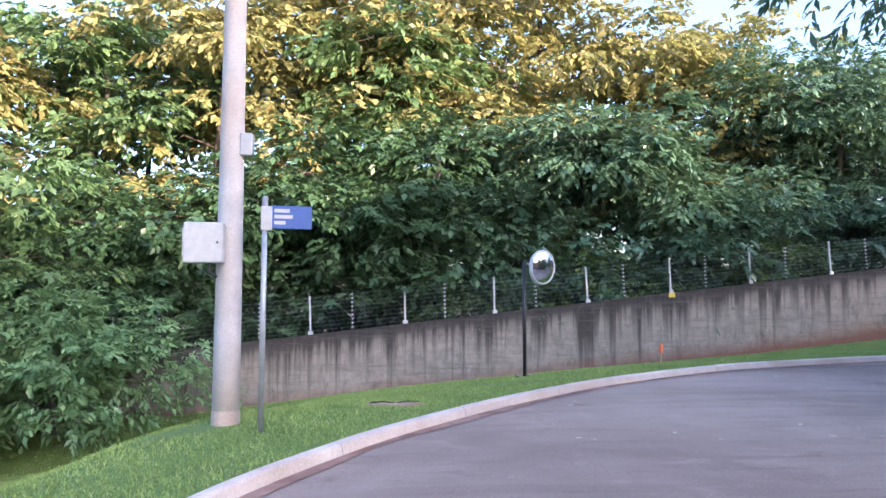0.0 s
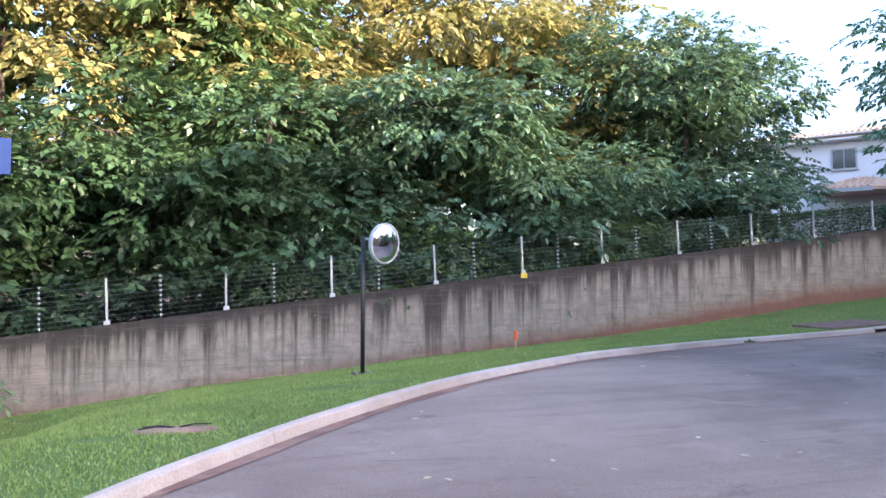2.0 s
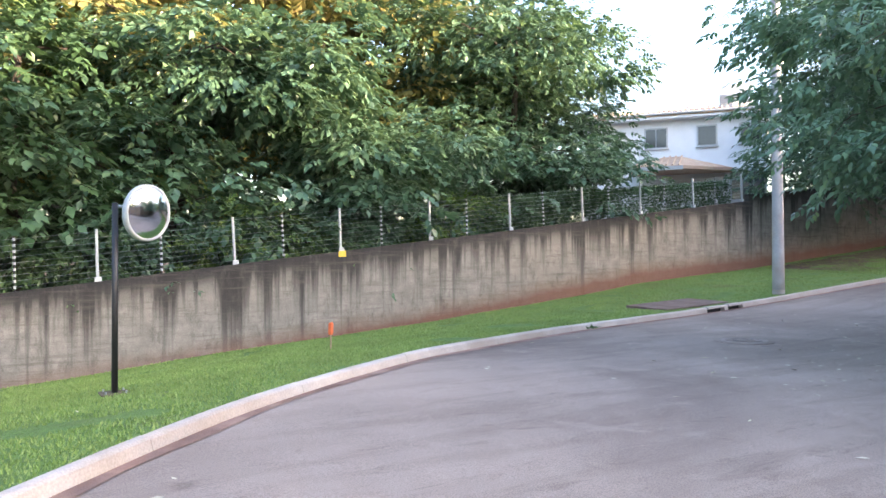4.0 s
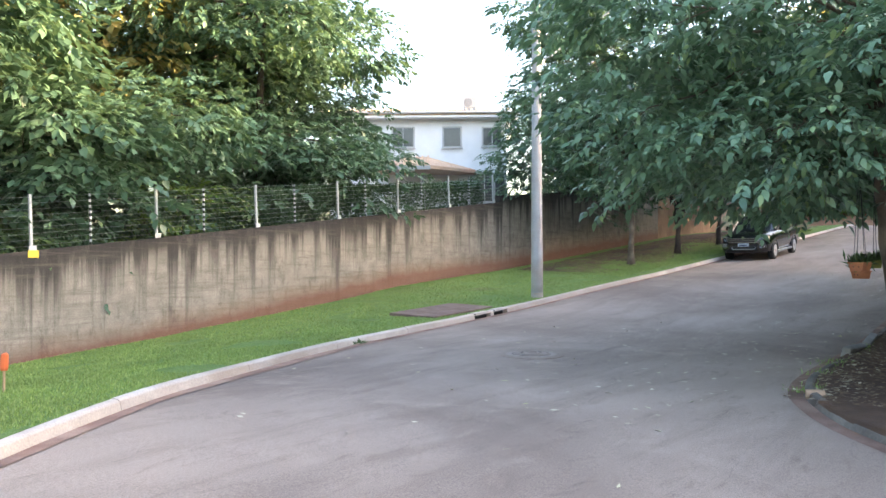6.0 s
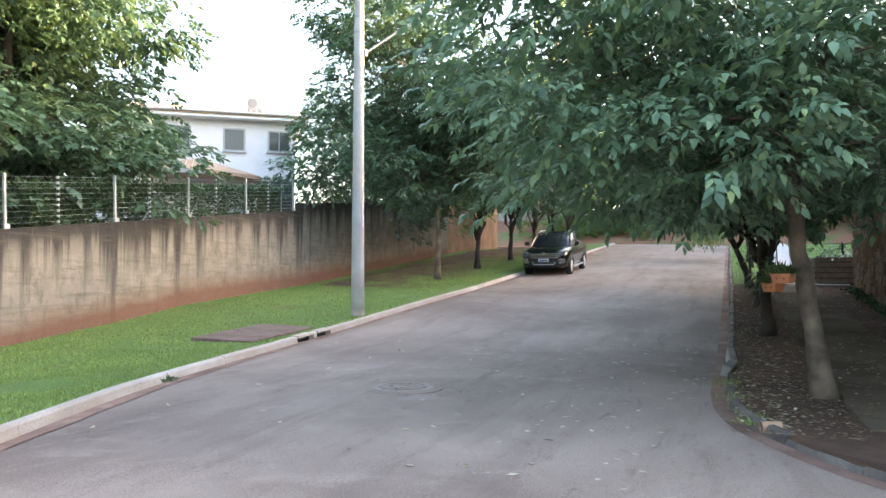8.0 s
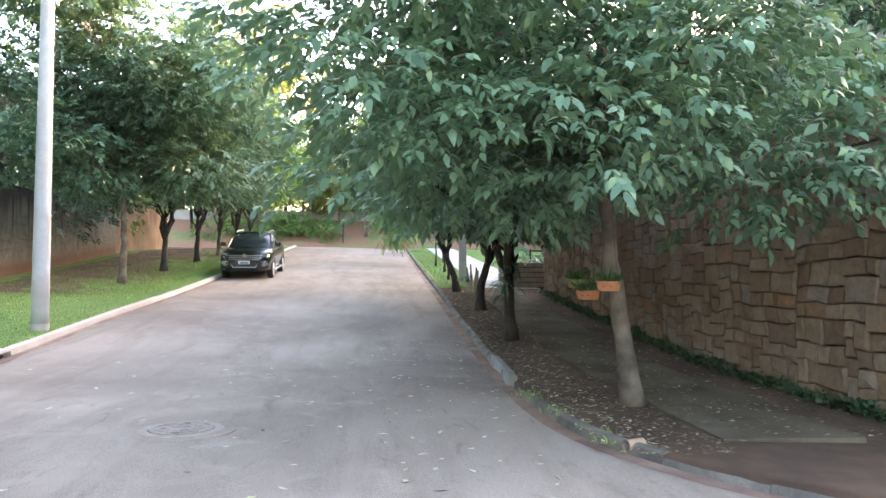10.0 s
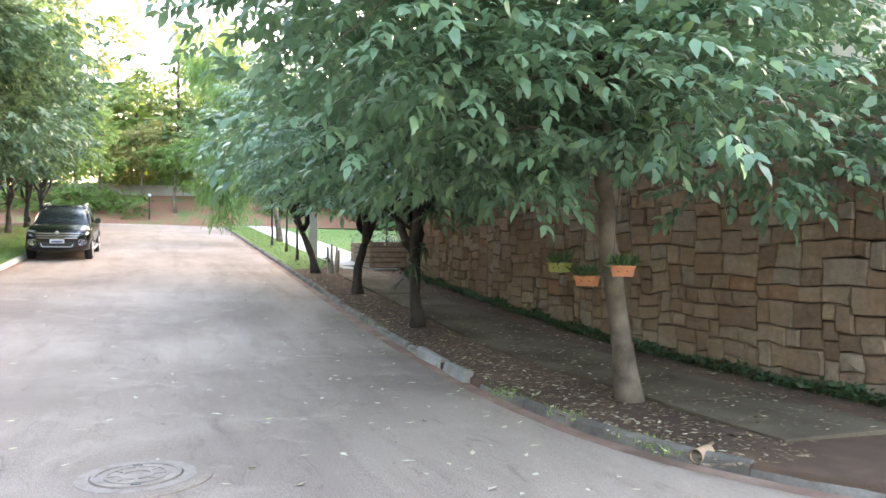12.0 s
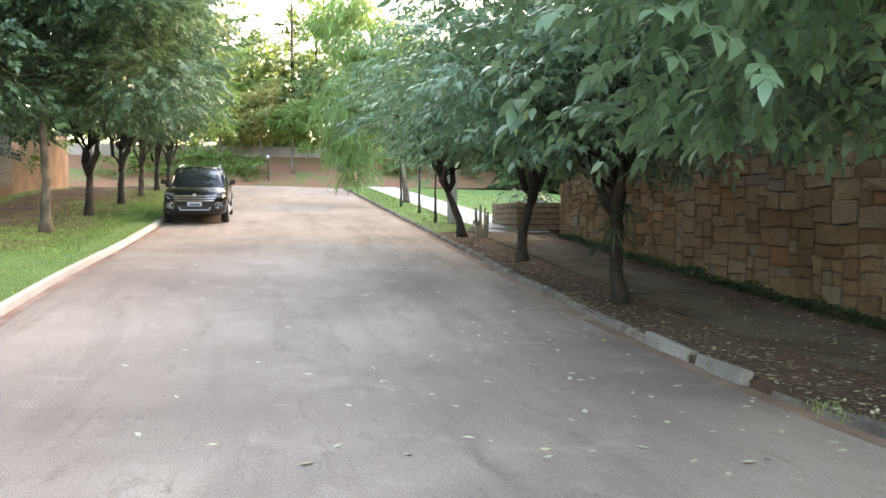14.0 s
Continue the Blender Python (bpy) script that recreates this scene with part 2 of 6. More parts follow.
M = {}
for key, build in {
    "asphalt": asphalt_build, "old_wall": old_wall_build, "lawn": lawn_build, "grass": grass_build,
    "soil": grainy((0.085, 0.050, 0.033), (0.150, 0.085, 0.053), 5.0, 0.95, 70.0, 0.8, c=(0.075, 0.044, 0.030), depth=0.03),
    "litter": leafy((0.09, 0.05, 0.028), (0.22, 0.14, 0.085), (0.50, 0.42, 0.30), 0.40, 0.1, 0.8),
    "litter_pale": leafy((0.34, 0.28, 0.18), (0.62, 0.56, 0.42), (0.45, 0.45, 0.12), 0.12, 0.1, 0.8),
    "gutter": grainy((0.23, 0.125, 0.088), (0.34, 0.230, 0.180), 3.0, 0.9, 60.0, 0.5, c=(0.17, 0.10, 0.075), big=1.4),
    "kerb_white": grainy((0.46, 0.41, 0.36), (0.59, 0.54, 0.485), 3.5, 0.85, 50.0, 0.3, c=(0.40, 0.335, 0.28)),
    "kerb_old": grainy((0.10, 0.082, 0.068), (0.30, 0.265, 0.225), 4.0, 0.9, 40.0, 0.6, c=(0.10, 0.085, 0.075), big=2.0),
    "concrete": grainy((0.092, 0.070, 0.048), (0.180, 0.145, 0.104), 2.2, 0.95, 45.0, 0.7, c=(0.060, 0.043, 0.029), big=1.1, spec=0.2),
    "pole": grainy((0.34, 0.34, 0.345), (0.45, 0.45, 0.455), 3.0, 0.88, 70.0, 0.25, c=(0.36, 0.325, 0.30), big=1.2),
    "steel": plain((0.36, 0.38, 0.40), 0.5, 0.5), "white_paint": plain((0.46, 0.48, 0.49), 0.55), "black_paint": plain((0.02, 0.02, 0.022), 0.45),
    "wire": plain((0.42, 0.44, 0.44), 0.4, 0.8), "dark_wire": plain((0.05, 0.05, 0.05), 0.7),
    "bark": grainy((0.065, 0.049, 0.038), (0.135, 0.105, 0.080), 7.0, 0.95, 70.0, 0.5, c=(0.20, 0.155, 0.118), big=2.6, depth=0.012),
    "dark_bark": grainy((0.022, 0.018, 0.016), (0.052, 0.042, 0.036), 9.0, 0.95, 60.0, 0.7, c=(0.070, 0.055, 0.046), big=2.2, depth=0.015),
    "leaf_street": leafy((0.050, 0.110, 0.068), (0.190, 0.320, 0.200), (0.33, 0.46, 0.19), 0.12, 0.30, 0.30),
    "leaf_dark": leafy((0.036, 0.084, 0.056), (0.098, 0.182, 0.112), (0.19, 0.27, 0.12), 0.08, 0.30, 0.34),
    "leaf_wood": leafy((0.046, 0.102, 0.045), (0.110, 0.185, 0.072), (0.22, 0.25, 0.08), 0.12),
    # Yellowish leaves with the gold of the low sun put into their colour.
    "leaf_sun_gold": leafy((0.13, 0.155, 0.060), (0.32, 0.30, 0.12), (0.46, 0.34, 0.13), 0.25, 0.42),
    # Lighter green; on the far trees it carries the sunshine in the colour.
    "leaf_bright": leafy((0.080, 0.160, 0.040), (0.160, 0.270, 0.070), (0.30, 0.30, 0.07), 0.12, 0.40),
    "leaf_thicket": leafy((0.075, 0.160, 0.070), (0.195, 0.330, 0.140), (0.30, 0.40, 0.15), 0.12, 0.30, 0.4),
    # Hedge and ivy green; also puts the shade of the woods into leaves.
    "leaf_hedge_and_shade": leafy((0.025, 0.062, 0.028), (0.060, 0.118, 0.050), None, 0.1, 0.2),
    "leaf_willow": leafy((0.12, 0.24, 0.07), (0.22, 0.36, 0.12), None, 0.1, 0.4),
    "house_white": grainy((0.70, 0.73, 0.76), (0.77, 0.80, 0.83), 1.2, 0.8, 50.0, 0.1),
    "terracotta_wall": grainy((0.27, 0.160, 0.100), (0.36, 0.225, 0.145), 1.2, 0.9, 50.0, 0.3, c=(0.19, 0.115, 0.075), big=0.5),
    "roof_tile": grainy((0.46, 0.33, 0.23), (0.58, 0.45, 0.33), 3.0, 0.85, 40.0, 0.3, c=(0.44, 0.30, 0.22)),
    "clay": grainy((0.42, 0.15, 0.07), (0.55, 0.22, 0.11), 6.0, 0.8, 60.0, 0.3),
    "stone": grainy((0.22, 0.155, 0.115), (0.36, 0.275, 0.215), 3.5, 0.9, 30.0, 0.9, c=(0.30, 0.17, 0.105), big=0.9, depth=0.03),
    "mortar": grainy((0.060, 0.040, 0.032), (0.11, 0.075, 0.055), 6.0, 0.95, 40.0, 0.8),
}.items():
    M[key] = material(key, build)


# ---- lie of the land ----
def road_z(x, y):
    up = math.log1p(math.exp((min(x, 61.0) - 19.5) / 1.5)) * 1.5
    return 0.08 + 0.0865 * up + 0.02 * (y - 14.0)


KERB_L = [(-1.5, -14), (-1.2, -8), (-0.6, -2), (0.2, 3), (0.9, 6), (1.9, 8.05), (3.0, 9.65), (4.5, 11.4), (6.4, 13.2), (9.1, 15.05), (11.2, 15.95), (13.6, 16.8),
          (16, 17.4), (18.3, 17.8), (21, 18.05), (25, 18.1), (30, 17.9), (36, 17.8), (45, 17.75), (62, 17.7)]
KERB_R = [(10.6, -14), (10.6, -4), (10.7, 3), (11.1, 6.4), (11.8, 8.0), (12.9, 9.15), (13.9, 9.75), (14.9, 10.1), (16.5, 10.25), (20, 10.22), (30, 10.15), (45, 10.1), (62, 10.0)]
FOOT = [(-40, -4.6), (-12, -2.4), (-1.6, -1.41), (2.6, -0.93), (5.8, -0.68), (8.5, -0.43), (11.2, -0.26), (13.8, -0.07), (16.6, 0.18), (19.5, 0.45), (22.1, 0.75), (25.1, 0.95), (28, 1.12), (36, 1.78), (50, 3.0), (70, 4.0)]


def curve(points, step):
    """A smooth line through points, cut into equal steps."""
    pts = [Vector(p) for p in points]
    ext = [pts[0] * 2 - pts[1], *pts, pts[-1] * 2 - pts[-2]]
    fine = []
    for a, b, c, d in zip(ext, ext[1:], ext[2:], ext[3:]):
        for k in range(24):
            t = k / 24
            fine.append(0.5 * (2 * b + (c - a) * t + (2 * a - 5 * b + 4 * c - d) * t * t + (3 * b - a - 3 * c + d) * t ** 3))
    fine.append(pts[-1])
    run = [0.0]
    for a, b in zip(fine, fine[1:]):
        run.append(run[-1] + (b - a).length)
    n = max(2, round(run[-1] / step))
    at = np.linspace(0, run[-1], n + 1)
    return [Vector((np.interp(s, run, [p.x for p in fine]), np.interp(s, run, [p.y for p in fine]))) for s in at]


def sideways(line, d):
    """The line moved d metres to its left."""
    out = []
    for i, p in enumerate(line):
        t = (line[min(i + 1, len(line) - 1)] - line[max(i - 1, 0)]).normalized()
        out.append(p + Vector((-t.y, t.x)) * d)
    return out


def wall_y(x):
    return 21.25 + 0.0834 * (x + 1.0)


def foot_z(x):
    return float(np.interp(x, [p[0] for p in FOOT], [p[1] for p in FOOT]))


def wall_top(x):
    return 0.30 + 0.1135 * (x + 1.6)


LEFT, RIGHT = curve(KERB_L, 0.5), curve(KERB_R, 0.5)


def left_ground(x, y):
    """Height of the lawn between the kerb and the long wall."""
    k = min(range(len(LEFT)), key=lambda i: (LEFT[i].x - x) ** 2 + (LEFT[i].y - y) ** 2)
    q = LEFT[k]
    d = max(0.0, math.hypot(q.x - x, q.y - y) - 0.15)
    w = max(0.05, wall_y(x) - y) if x > -8 else 12.0
    f = d / (d + w)
    f = f * f * (3 - 2 * f) * 0.5 + 0.5 * f
    top = road_z(q.x, q.y) + 0.10
    mound = 0.20 * math.exp(-((x - 0.4) ** 2 + (y - 9.2) ** 2) / 4.0)
    ease = lambda v: max(0.0, min(1.0, v)) ** 2 * (3 - 2 * max(0.0, min(1.0, v)))
    dip = 0.85 * ease((d - 1.3) / 2.6) * ease((1.6 - x) / 3.0) * ease((wall_y(x) - y) / 3.0)
    return top * (1 - f) + foot_z(x) * f + mound * min(1.0, d) - dip


def right_ground(x, y):
    return road_z(x, y) + 0.06 + 0.04 * max(0.0, min(1.0, 10.0 - y)) + (0.012 * math.sin(3.1 * x) * math.sin(2.3 * y))


# ---- ground, road, verges ----
def sheet(name, rows, mat, label, category, smooth=True):
    """A sheet through rows of points."""
    n = len(rows[0])
    me = pydata(name, [p for r in rows for p in r], [(i * n + j, i * n + j + 1, (i + 1) * n + j + 1, (i + 1) * n + j) for i in range(len(rows) - 1) for j in range(n - 1)])
    return tagged(mesh_part(name, me, mat, smooth=smooth), label, category, kind="structure")


def far_z(x, y):
    if y <= 20 and x < 9:
        return -3.4
    if y > 15:
        return min(foot_z(x) - 0.5, 4.0)
    return min(road_z(min(max(x, 5), 61), y), 4.2) - 0.45


def grid_line(a, b, n):
    return [a + (b - a) * i / n for i in range(n + 1)]


xs = [-900, -400, -150, -80] + grid_line(-50, 110, 40) + [150, 300, 900]
ys = [-900, -400, -150, -70, -40, -20, -8, 0, 5, 10, 14, 18, 22, 26, 32, 45, 70, 150, 400, 900]
sheet("ground", [[(x, y, far_z(x, min(max(y, -15), 30))) for y in ys] for x in xs], M["soil"], "bare reddish earth under trees and lots", "ground")


def road_row(i):
    a, b = LEFT_ROAD[i], RIGHT_ROAD[i]
    row = []
    for k in range(17):
        p = a.lerp(b, k / 16)
        row.append((p.x, p.y, road_z(p.x, p.y) + 0.05 * (1 - (2 * k / 16 - 1) ** 2) - 0.02))
    return row


LEFT_ROAD, RIGHT_ROAD = curve(KERB_L, 0.5), curve(KERB_R, 0.5)
m_road = min(len(LEFT_ROAD), len(RIGHT_ROAD))
LEFT_ROAD = [LEFT_ROAD[round(i * (len(LEFT_ROAD) - 1) / (m_road - 1))] for i in range(m_road)]
RIGHT_ROAD = [RIGHT_ROAD[round(i * (len(RIGHT_ROAD) - 1) / (m_road - 1))] for i in range(m_road)]
sheet("road", [road_row(i) for i in range(m_road)], M["asphalt"], "worn dark grey asphalt road climbing a hill", "road")
sheet("road_crossing", [[(x, y, road_z(61.9, 14) - 0.02 - 0.012 * (x - 61.9)) for y in grid_line(-20, 50, 14)] for x in (61.9, 64, 66.5)], M["asphalt"], "grey asphalt cross street at the top of the hill", "road")


def kerb_stone(name, line, inner, mat, parent, height, width, foot):
    """One run of kerb: a block with a sloped, rounded front that follows the line."""
    bm = bmesh.new()
    rings = []
    sgn = 1 if inner else -1
    for i, p in enumerate(line):
        t = (line[min(i + 1, len(line) - 1)] - line[max(i - 1, 0)]).normalized()
        nrm = Vector((-t.y, t.x)) * sgn
        z = road_z(p.x, p.y) - 0.02
        ring = []
        for d, h in ((0.0, -0.08), (0.0, foot), (0.025, height - 0.025), (0.045, height - 0.006), (0.07, height), (width - 0.02, height + 0.002), (width, height - 0.015), (width, -0.08)):
            q = p + nrm * d
            ring.append(bm.verts.new((q.x, q.y, z + h)))
        rings.append(ring)
    for a, b in zip(rings, rings[1:]):
        for k in range(8):
            bm.faces.new((a[k], a[(k + 1) % 8], b[(k + 1) % 8], b[k]))
    bm.faces.new(rings[0])
    bm.faces.new(list(reversed(rings[-1])))
    bmesh.ops.recalc_face_normals(bm, faces=bm.faces[:])
    return part(name, bm, mat, parent)


def lay_kerb(points, inner, mat, parent, size, height=0.125, width=0.135, skip=()):
    line = curve(points, 0.25)
    n = round(size / 0.25)
    for k, i in enumerate(range(0, len(line) - 1, n)):
        run = [p.copy() for p in line[i:i + n + 1]]
        if len(run) < 2 or any(a < run[0].x and run[-1].x < b and run[0].y > 9 for a, b in skip):
            continue
        d = (run[1] - run[0]).normalized() * 0.004
        e = (run[-1] - run[-2]).normalized() * 0.004
        run[0] += d
        run[-1] -= e
        lift = random.uniform(-0.006, 0.006)
        kerb_stone("kerb_stone", run, inner, mat, parent, height + lift, width, 0.0)


kerb_left = thing("kerb_left", pose(0, 0, 0), "cream-painted concrete kerb along the lawn", "kerb", kind="structure")
kerb_right = thing("kerb_right", pose(0, 0, 0), "old mossy concrete kerb, broken in places", "kerb", kind="structure")
gut = curve(KERB_L, 0.5)
sheet("gutter", [[(*(p + (b - p) * f), road_z(p.x, p.y) - 0.02 + 0.012 + h) for f, h in ((-0.02, 0.0), (0.5, 0.002), (1.0, -0.001))] for p, b in zip(gut, [p.lerp(q, 0.75 + 0.5 * noise.noise((p.x * 0.7, p.y * 0.7, 2.0))) for p, q in zip(gut, sideways(gut, -0.19))])],
      M["gutter"], "gutter strip of red dirt beside the kerb", "gutter")
gut_r = curve(KERB_R, 0.5)
sheet("gutter_right", [[(*(p + (b - p) * f), road_z(p.x, p.y) - 0.02 + 0.012 + h) for f, h in ((-0.02, 0.0), (0.5, 0.003), (1.0, -0.001))] for p, b in zip(gut_r, sideways(gut_r, 0.17))],
      M["gutter"], "gutter strip of dirt beside the old kerb", "gutter")

# lawn on the left: strips from the kerb to the wall foot and round the bend
lawn_rows = []
back = sideways(LEFT, 0.13)
for i, p in enumerate(back):
    f = i / (len(back) - 1)
    wx = float(np.interp(p.y if p.x < 4 else 99, [-14, 3, 6, 9.65, 99], [-30, -14, -9, -3, 0])) if p.x < 4 else None
    if wx is None:
        wx = p.x - 1.0 * max(0.0, (24 - p.x)) / 7.0
    w = Vector((wx, wall_y(wx) + 0.05))
    row = []
    for k in range(29):
        q = p.lerp(w, k / 28)
        row.append((q.x, q.y, left_ground(q.x, q.y) + 0.02 * noise.noise((q.x * 0.9, q.y * 0.9, 0)) * min(1, k / 3)))
    lawn_rows.append(row)
lawn = sheet("lawn", lawn_rows, M["lawn"], "mown green grass verge with thin patches", "lawn")

# verge on the right: earth, paving strip, earth at the wall
WALL_R = 6.6
verge_rows = []
back_r = sideways(RIGHT, -0.03)
for p in back_r:
    q = Vector((max(p.x, 13.4), WALL_R - 0.1)) if p.x > 12.2 else Vector((13.4, min(p.y, 6.4)))
    if p.x > 33:
        q = Vector((p.x, 2.0))
    verge_rows.append([(p.x, p.y, road_z(p.x, p.y) - 0.12)] + [(*p.lerp(q, k / 20), right_ground(*p.lerp(q, k / 20))) for k in range(21)])
sheet("verge", verge_rows, M["soil"], "bare brown earth verge under the street trees", "verge")

# ---- the long rendered wall on the left ----
def wall_strip(name, x0, x1, top, foot, thick, mat, label, step=0.5):
    n = round((x1 - x0) / step)
    me = bpy.data.meshes.new(name)
    verts, faces, uvs = [], [], []
    for i in range(n + 1):
        x = x0 + (x1 - x0) * i / n
        y, t, f = wall_y(x), top(x), foot(x) - 0.4
        verts += [(x, y, f), (x, y, t), (x, y + thick, t), (x, y + thick, f)]
    for i in range(n):
        a, b = 4 * i, 4 * i + 4
        faces += [(a, b, b + 1, a + 1), (a + 1, b + 1, b + 2, a + 2), (a + 2, b + 2, b + 3, a + 3)]
    faces += [(0, 1, 2, 3), (4 * n, 4 * n + 3, 4 * n + 2, 4 * n + 1)]
    me.from_pydata(verts, [], faces)
    lay = me.uv_layers.new(name="UVMap")
    for loop in me.loops:
        v = verts[loop.vertex_index]
        lay.data[loop.index].uv = (v[2] - foot(v[0]), top(v[0]) - v[2])
    me.update()
    ob = mesh_part(name, me, mat)
    return tagged(ob, label, "wall", kind="structure")


wall_strip("wall_north", -40.0, 28.4, wall_top, foot_z, 0.18, M["old_wall"], "long grey rendered wall, black-streaked and red at the foot")
wall_strip("wall_north_high", 28.4, 47.0, lambda x: wall_top(28.4) + 0.25 + 0.095 * (x - 28.4), foot_z, 0.20, M["old_wall"], "taller stretch of streaked grey wall in deep shade")
wall_strip("wall_north_far", 47.0, 61.0, lambda x: wall_top(42) + 0.30 + 0.075 * (x - 47), foot_z, 0.18, M["terracotta_wall"], "orange painted boundary wall up the hill")


# ---- trees ----
def leaf_faces(name, v, corners):
    """One mesh of all the leaves, each with the same triangles."""
    n, k = v.shape[0], v.shape[1]
    idx = np.arange(n)[:, None] * k
    tri = np.concatenate([idx + np.array(c) for c in corners], axis=1).reshape(-1)
    me = bpy.data.meshes.new(name)
    me.vertices.add(n * k)
    me.vertices.foreach_set("co", v.reshape(-1))
    me.loops.add(len(tri))
    me.loops.foreach_set("vertex_index", tri.astype(np.int32))
    me.polygons.add(len(tri) // 3)
    me.polygons.foreach_set("loop_start", np.arange(0, len(tri), 3, dtype=np.int32))
    me.update(calc_edges=True)
    return me


def leaf_mesh(name, centres, dirs, sizes, rng, per, spread, width=0.42, droop=0.25, pointed=False):
    """Sprays of kite-shaped folded leaves round the given centres."""
    n = len(centres) * per
    c = np.repeat(centres, per, axis=0)
    d = np.repeat(dirs, per, axis=0) + rng.normal(0, 0.75, (n, 3)) * np.array([1.0, 1.0, 0.6])
    d[:, 2] -= droop
    d /= np.linalg.norm(d, axis=1, keepdims=True) + 1e-9
    size = np.repeat(sizes, per) * rng.uniform(0.65, 1.25, n)
    base = c + rng.normal(0, spread, (n, 3)) * np.array([1, 1, 0.55])
    up = np.tile(np.array([0, 0, 1.0]), (n, 1)) + rng.normal(0, 0.45, (n, 3))
    side = np.cross(d, up)
    side /= np.linalg.norm(side, axis=1, keepdims=True) + 1e-9
    nrm = np.cross(side, d)
    s = size[:, None]
    if pointed:
        v = np.empty((n, 6, 3))
        v[:, 0] = base
        for a, f, w, lift in ((1, 0.30, 1.0, 0.07), (2, 0.66, 0.72, 0.03)):
            v[:, a] = base + d * s * f + side * s * width * 0.5 * w + nrm * s * lift
            v[:, 6 - a] = base + d * s * f - side * s * width * 0.5 * w + nrm * s * lift
        v[:, 3] = base + d * s - nrm * s * 0.10
        return leaf_faces(name, v, ((0, 1, 5), (1, 2, 4), (1, 4, 5), (2, 3, 4)))
    v = np.empty((n, 4, 3))
    v[:, 0] = base
    v[:, 1] = base + d * s * 0.45 + side * s * width * 0.5 + nrm * s * 0.07
    v[:, 2] = base + d * s - nrm * s * 0.08
    v[:, 3] = base + d * s * 0.45 - side * s * width * 0.5 + nrm * s * 0.07
    return leaf_faces(name, v, ((0, 1, 2), (0, 2, 3)))


def spray_mesh(name, centres, dirs, size, rng, per, width=0.42, droop=0.25, pointed=False, reach=1.7):
    """Leafy twig ends: leaves in pairs along a drooping stalk, one more at its tip."""
    n = len(centres)
    d = dirs / (np.linalg.norm(dirs, axis=1, keepdims=True) + 1e-9) + rng.normal(0, 0.42, (n, 3)) * np.array([1.0, 1.0, 0.6])
    d[:, 2] -= 0.6 * droop
    d /= np.linalg.norm(d, axis=1, keepdims=True) + 1e-9
    up = np.tile(np.array([0, 0, 1.0]), (n, 1)) + rng.normal(0, 0.32, (n, 3))
    across = np.cross(d, up)
    across /= np.linalg.norm(across, axis=1, keepdims=True) + 1e-9
    long = size * reach * rng.uniform(0.7, 1.3, (n, 1))
    rows = []
    for k in range(per):
        tip = k == per - 1
        f = 1.0 if tip else (k // 2 + 0.6) / (per // 2 + 0.3)
        turn = 0.0 if tip else (1.0 if k % 2 else -1.0)
        base = centres + d * long * f
        base[:, 2:] -= long * f * f * (0.10 + 0.35 * droop)
        ld = d * (0.62 + 0.3 * f) + across * turn * 0.85 + rng.normal(0, 0.20, (n, 3))
        ld[:, 2] -= 0.25 + 0.5 * droop
        ld /= np.linalg.norm(ld, axis=1, keepdims=True) + 1e-9
        side = np.cross(ld, up + rng.normal(0, 0.22, (n, 3)))
        side /= np.linalg.norm(side, axis=1, keepdims=True) + 1e-9
        nrm = np.cross(side, ld)
        s = size * rng.uniform(0.72, 1.2, (n, 1)) * (0.8 + 0.35 * f)
        if pointed:
            v = np.empty((n, 6, 3))
            v[:, 0] = base
            for a, g2, w, lift in ((1, 0.34, 1.0, 0.07), (2, 0.68, 0.70, 0.03)):
                v[:, a] = base + ld * s * g2 + side * s * width * 0.5 * w + nrm * s * lift
                v[:, 6 - a] = base + ld * s * g2 - side * s * width * 0.5 * w + nrm * s * lift
            v[:, 3] = base + ld * s - nrm * s * 0.12
        else:
            v = np.empty((n, 4, 3))
            v[:, 0] = base
            v[:, 1] = base + ld * s * 0.45 + side * s * width * 0.5 + nrm * s * 0.06
            v[:, 2] = base + ld * s - nrm * s * 0.08
            v[:, 3] = base + ld * s * 0.45 - side * s * width * 0.5 + nrm * s * 0.06
        rows.append(v)
    v = np.concatenate(rows)
    return leaf_faces(name, v, ((0, 1, 5), (1, 2, 4), (1, 4, 5), (2, 3, 4)) if pointed else ((0, 1, 2), (0, 2, 3)))


def bent(a, b, rng, sag=0.1, n=5):
    a, b = Vector(a), Vector(b)
    out = []
    wob = [Vector(rng.normal(0, 1, 3)) * (b - a).length * 0.035 for _ in range(n + 1)]
    for i in range(n + 1):
        t = i / n
        p = a.lerp(b, t) + Vector((0, 0, 1)) * (math.sin(t * math.pi) * sag * (b - a).length)
        if 0 < i < n:
            p += wob[i]
        out.append(p)
    return out


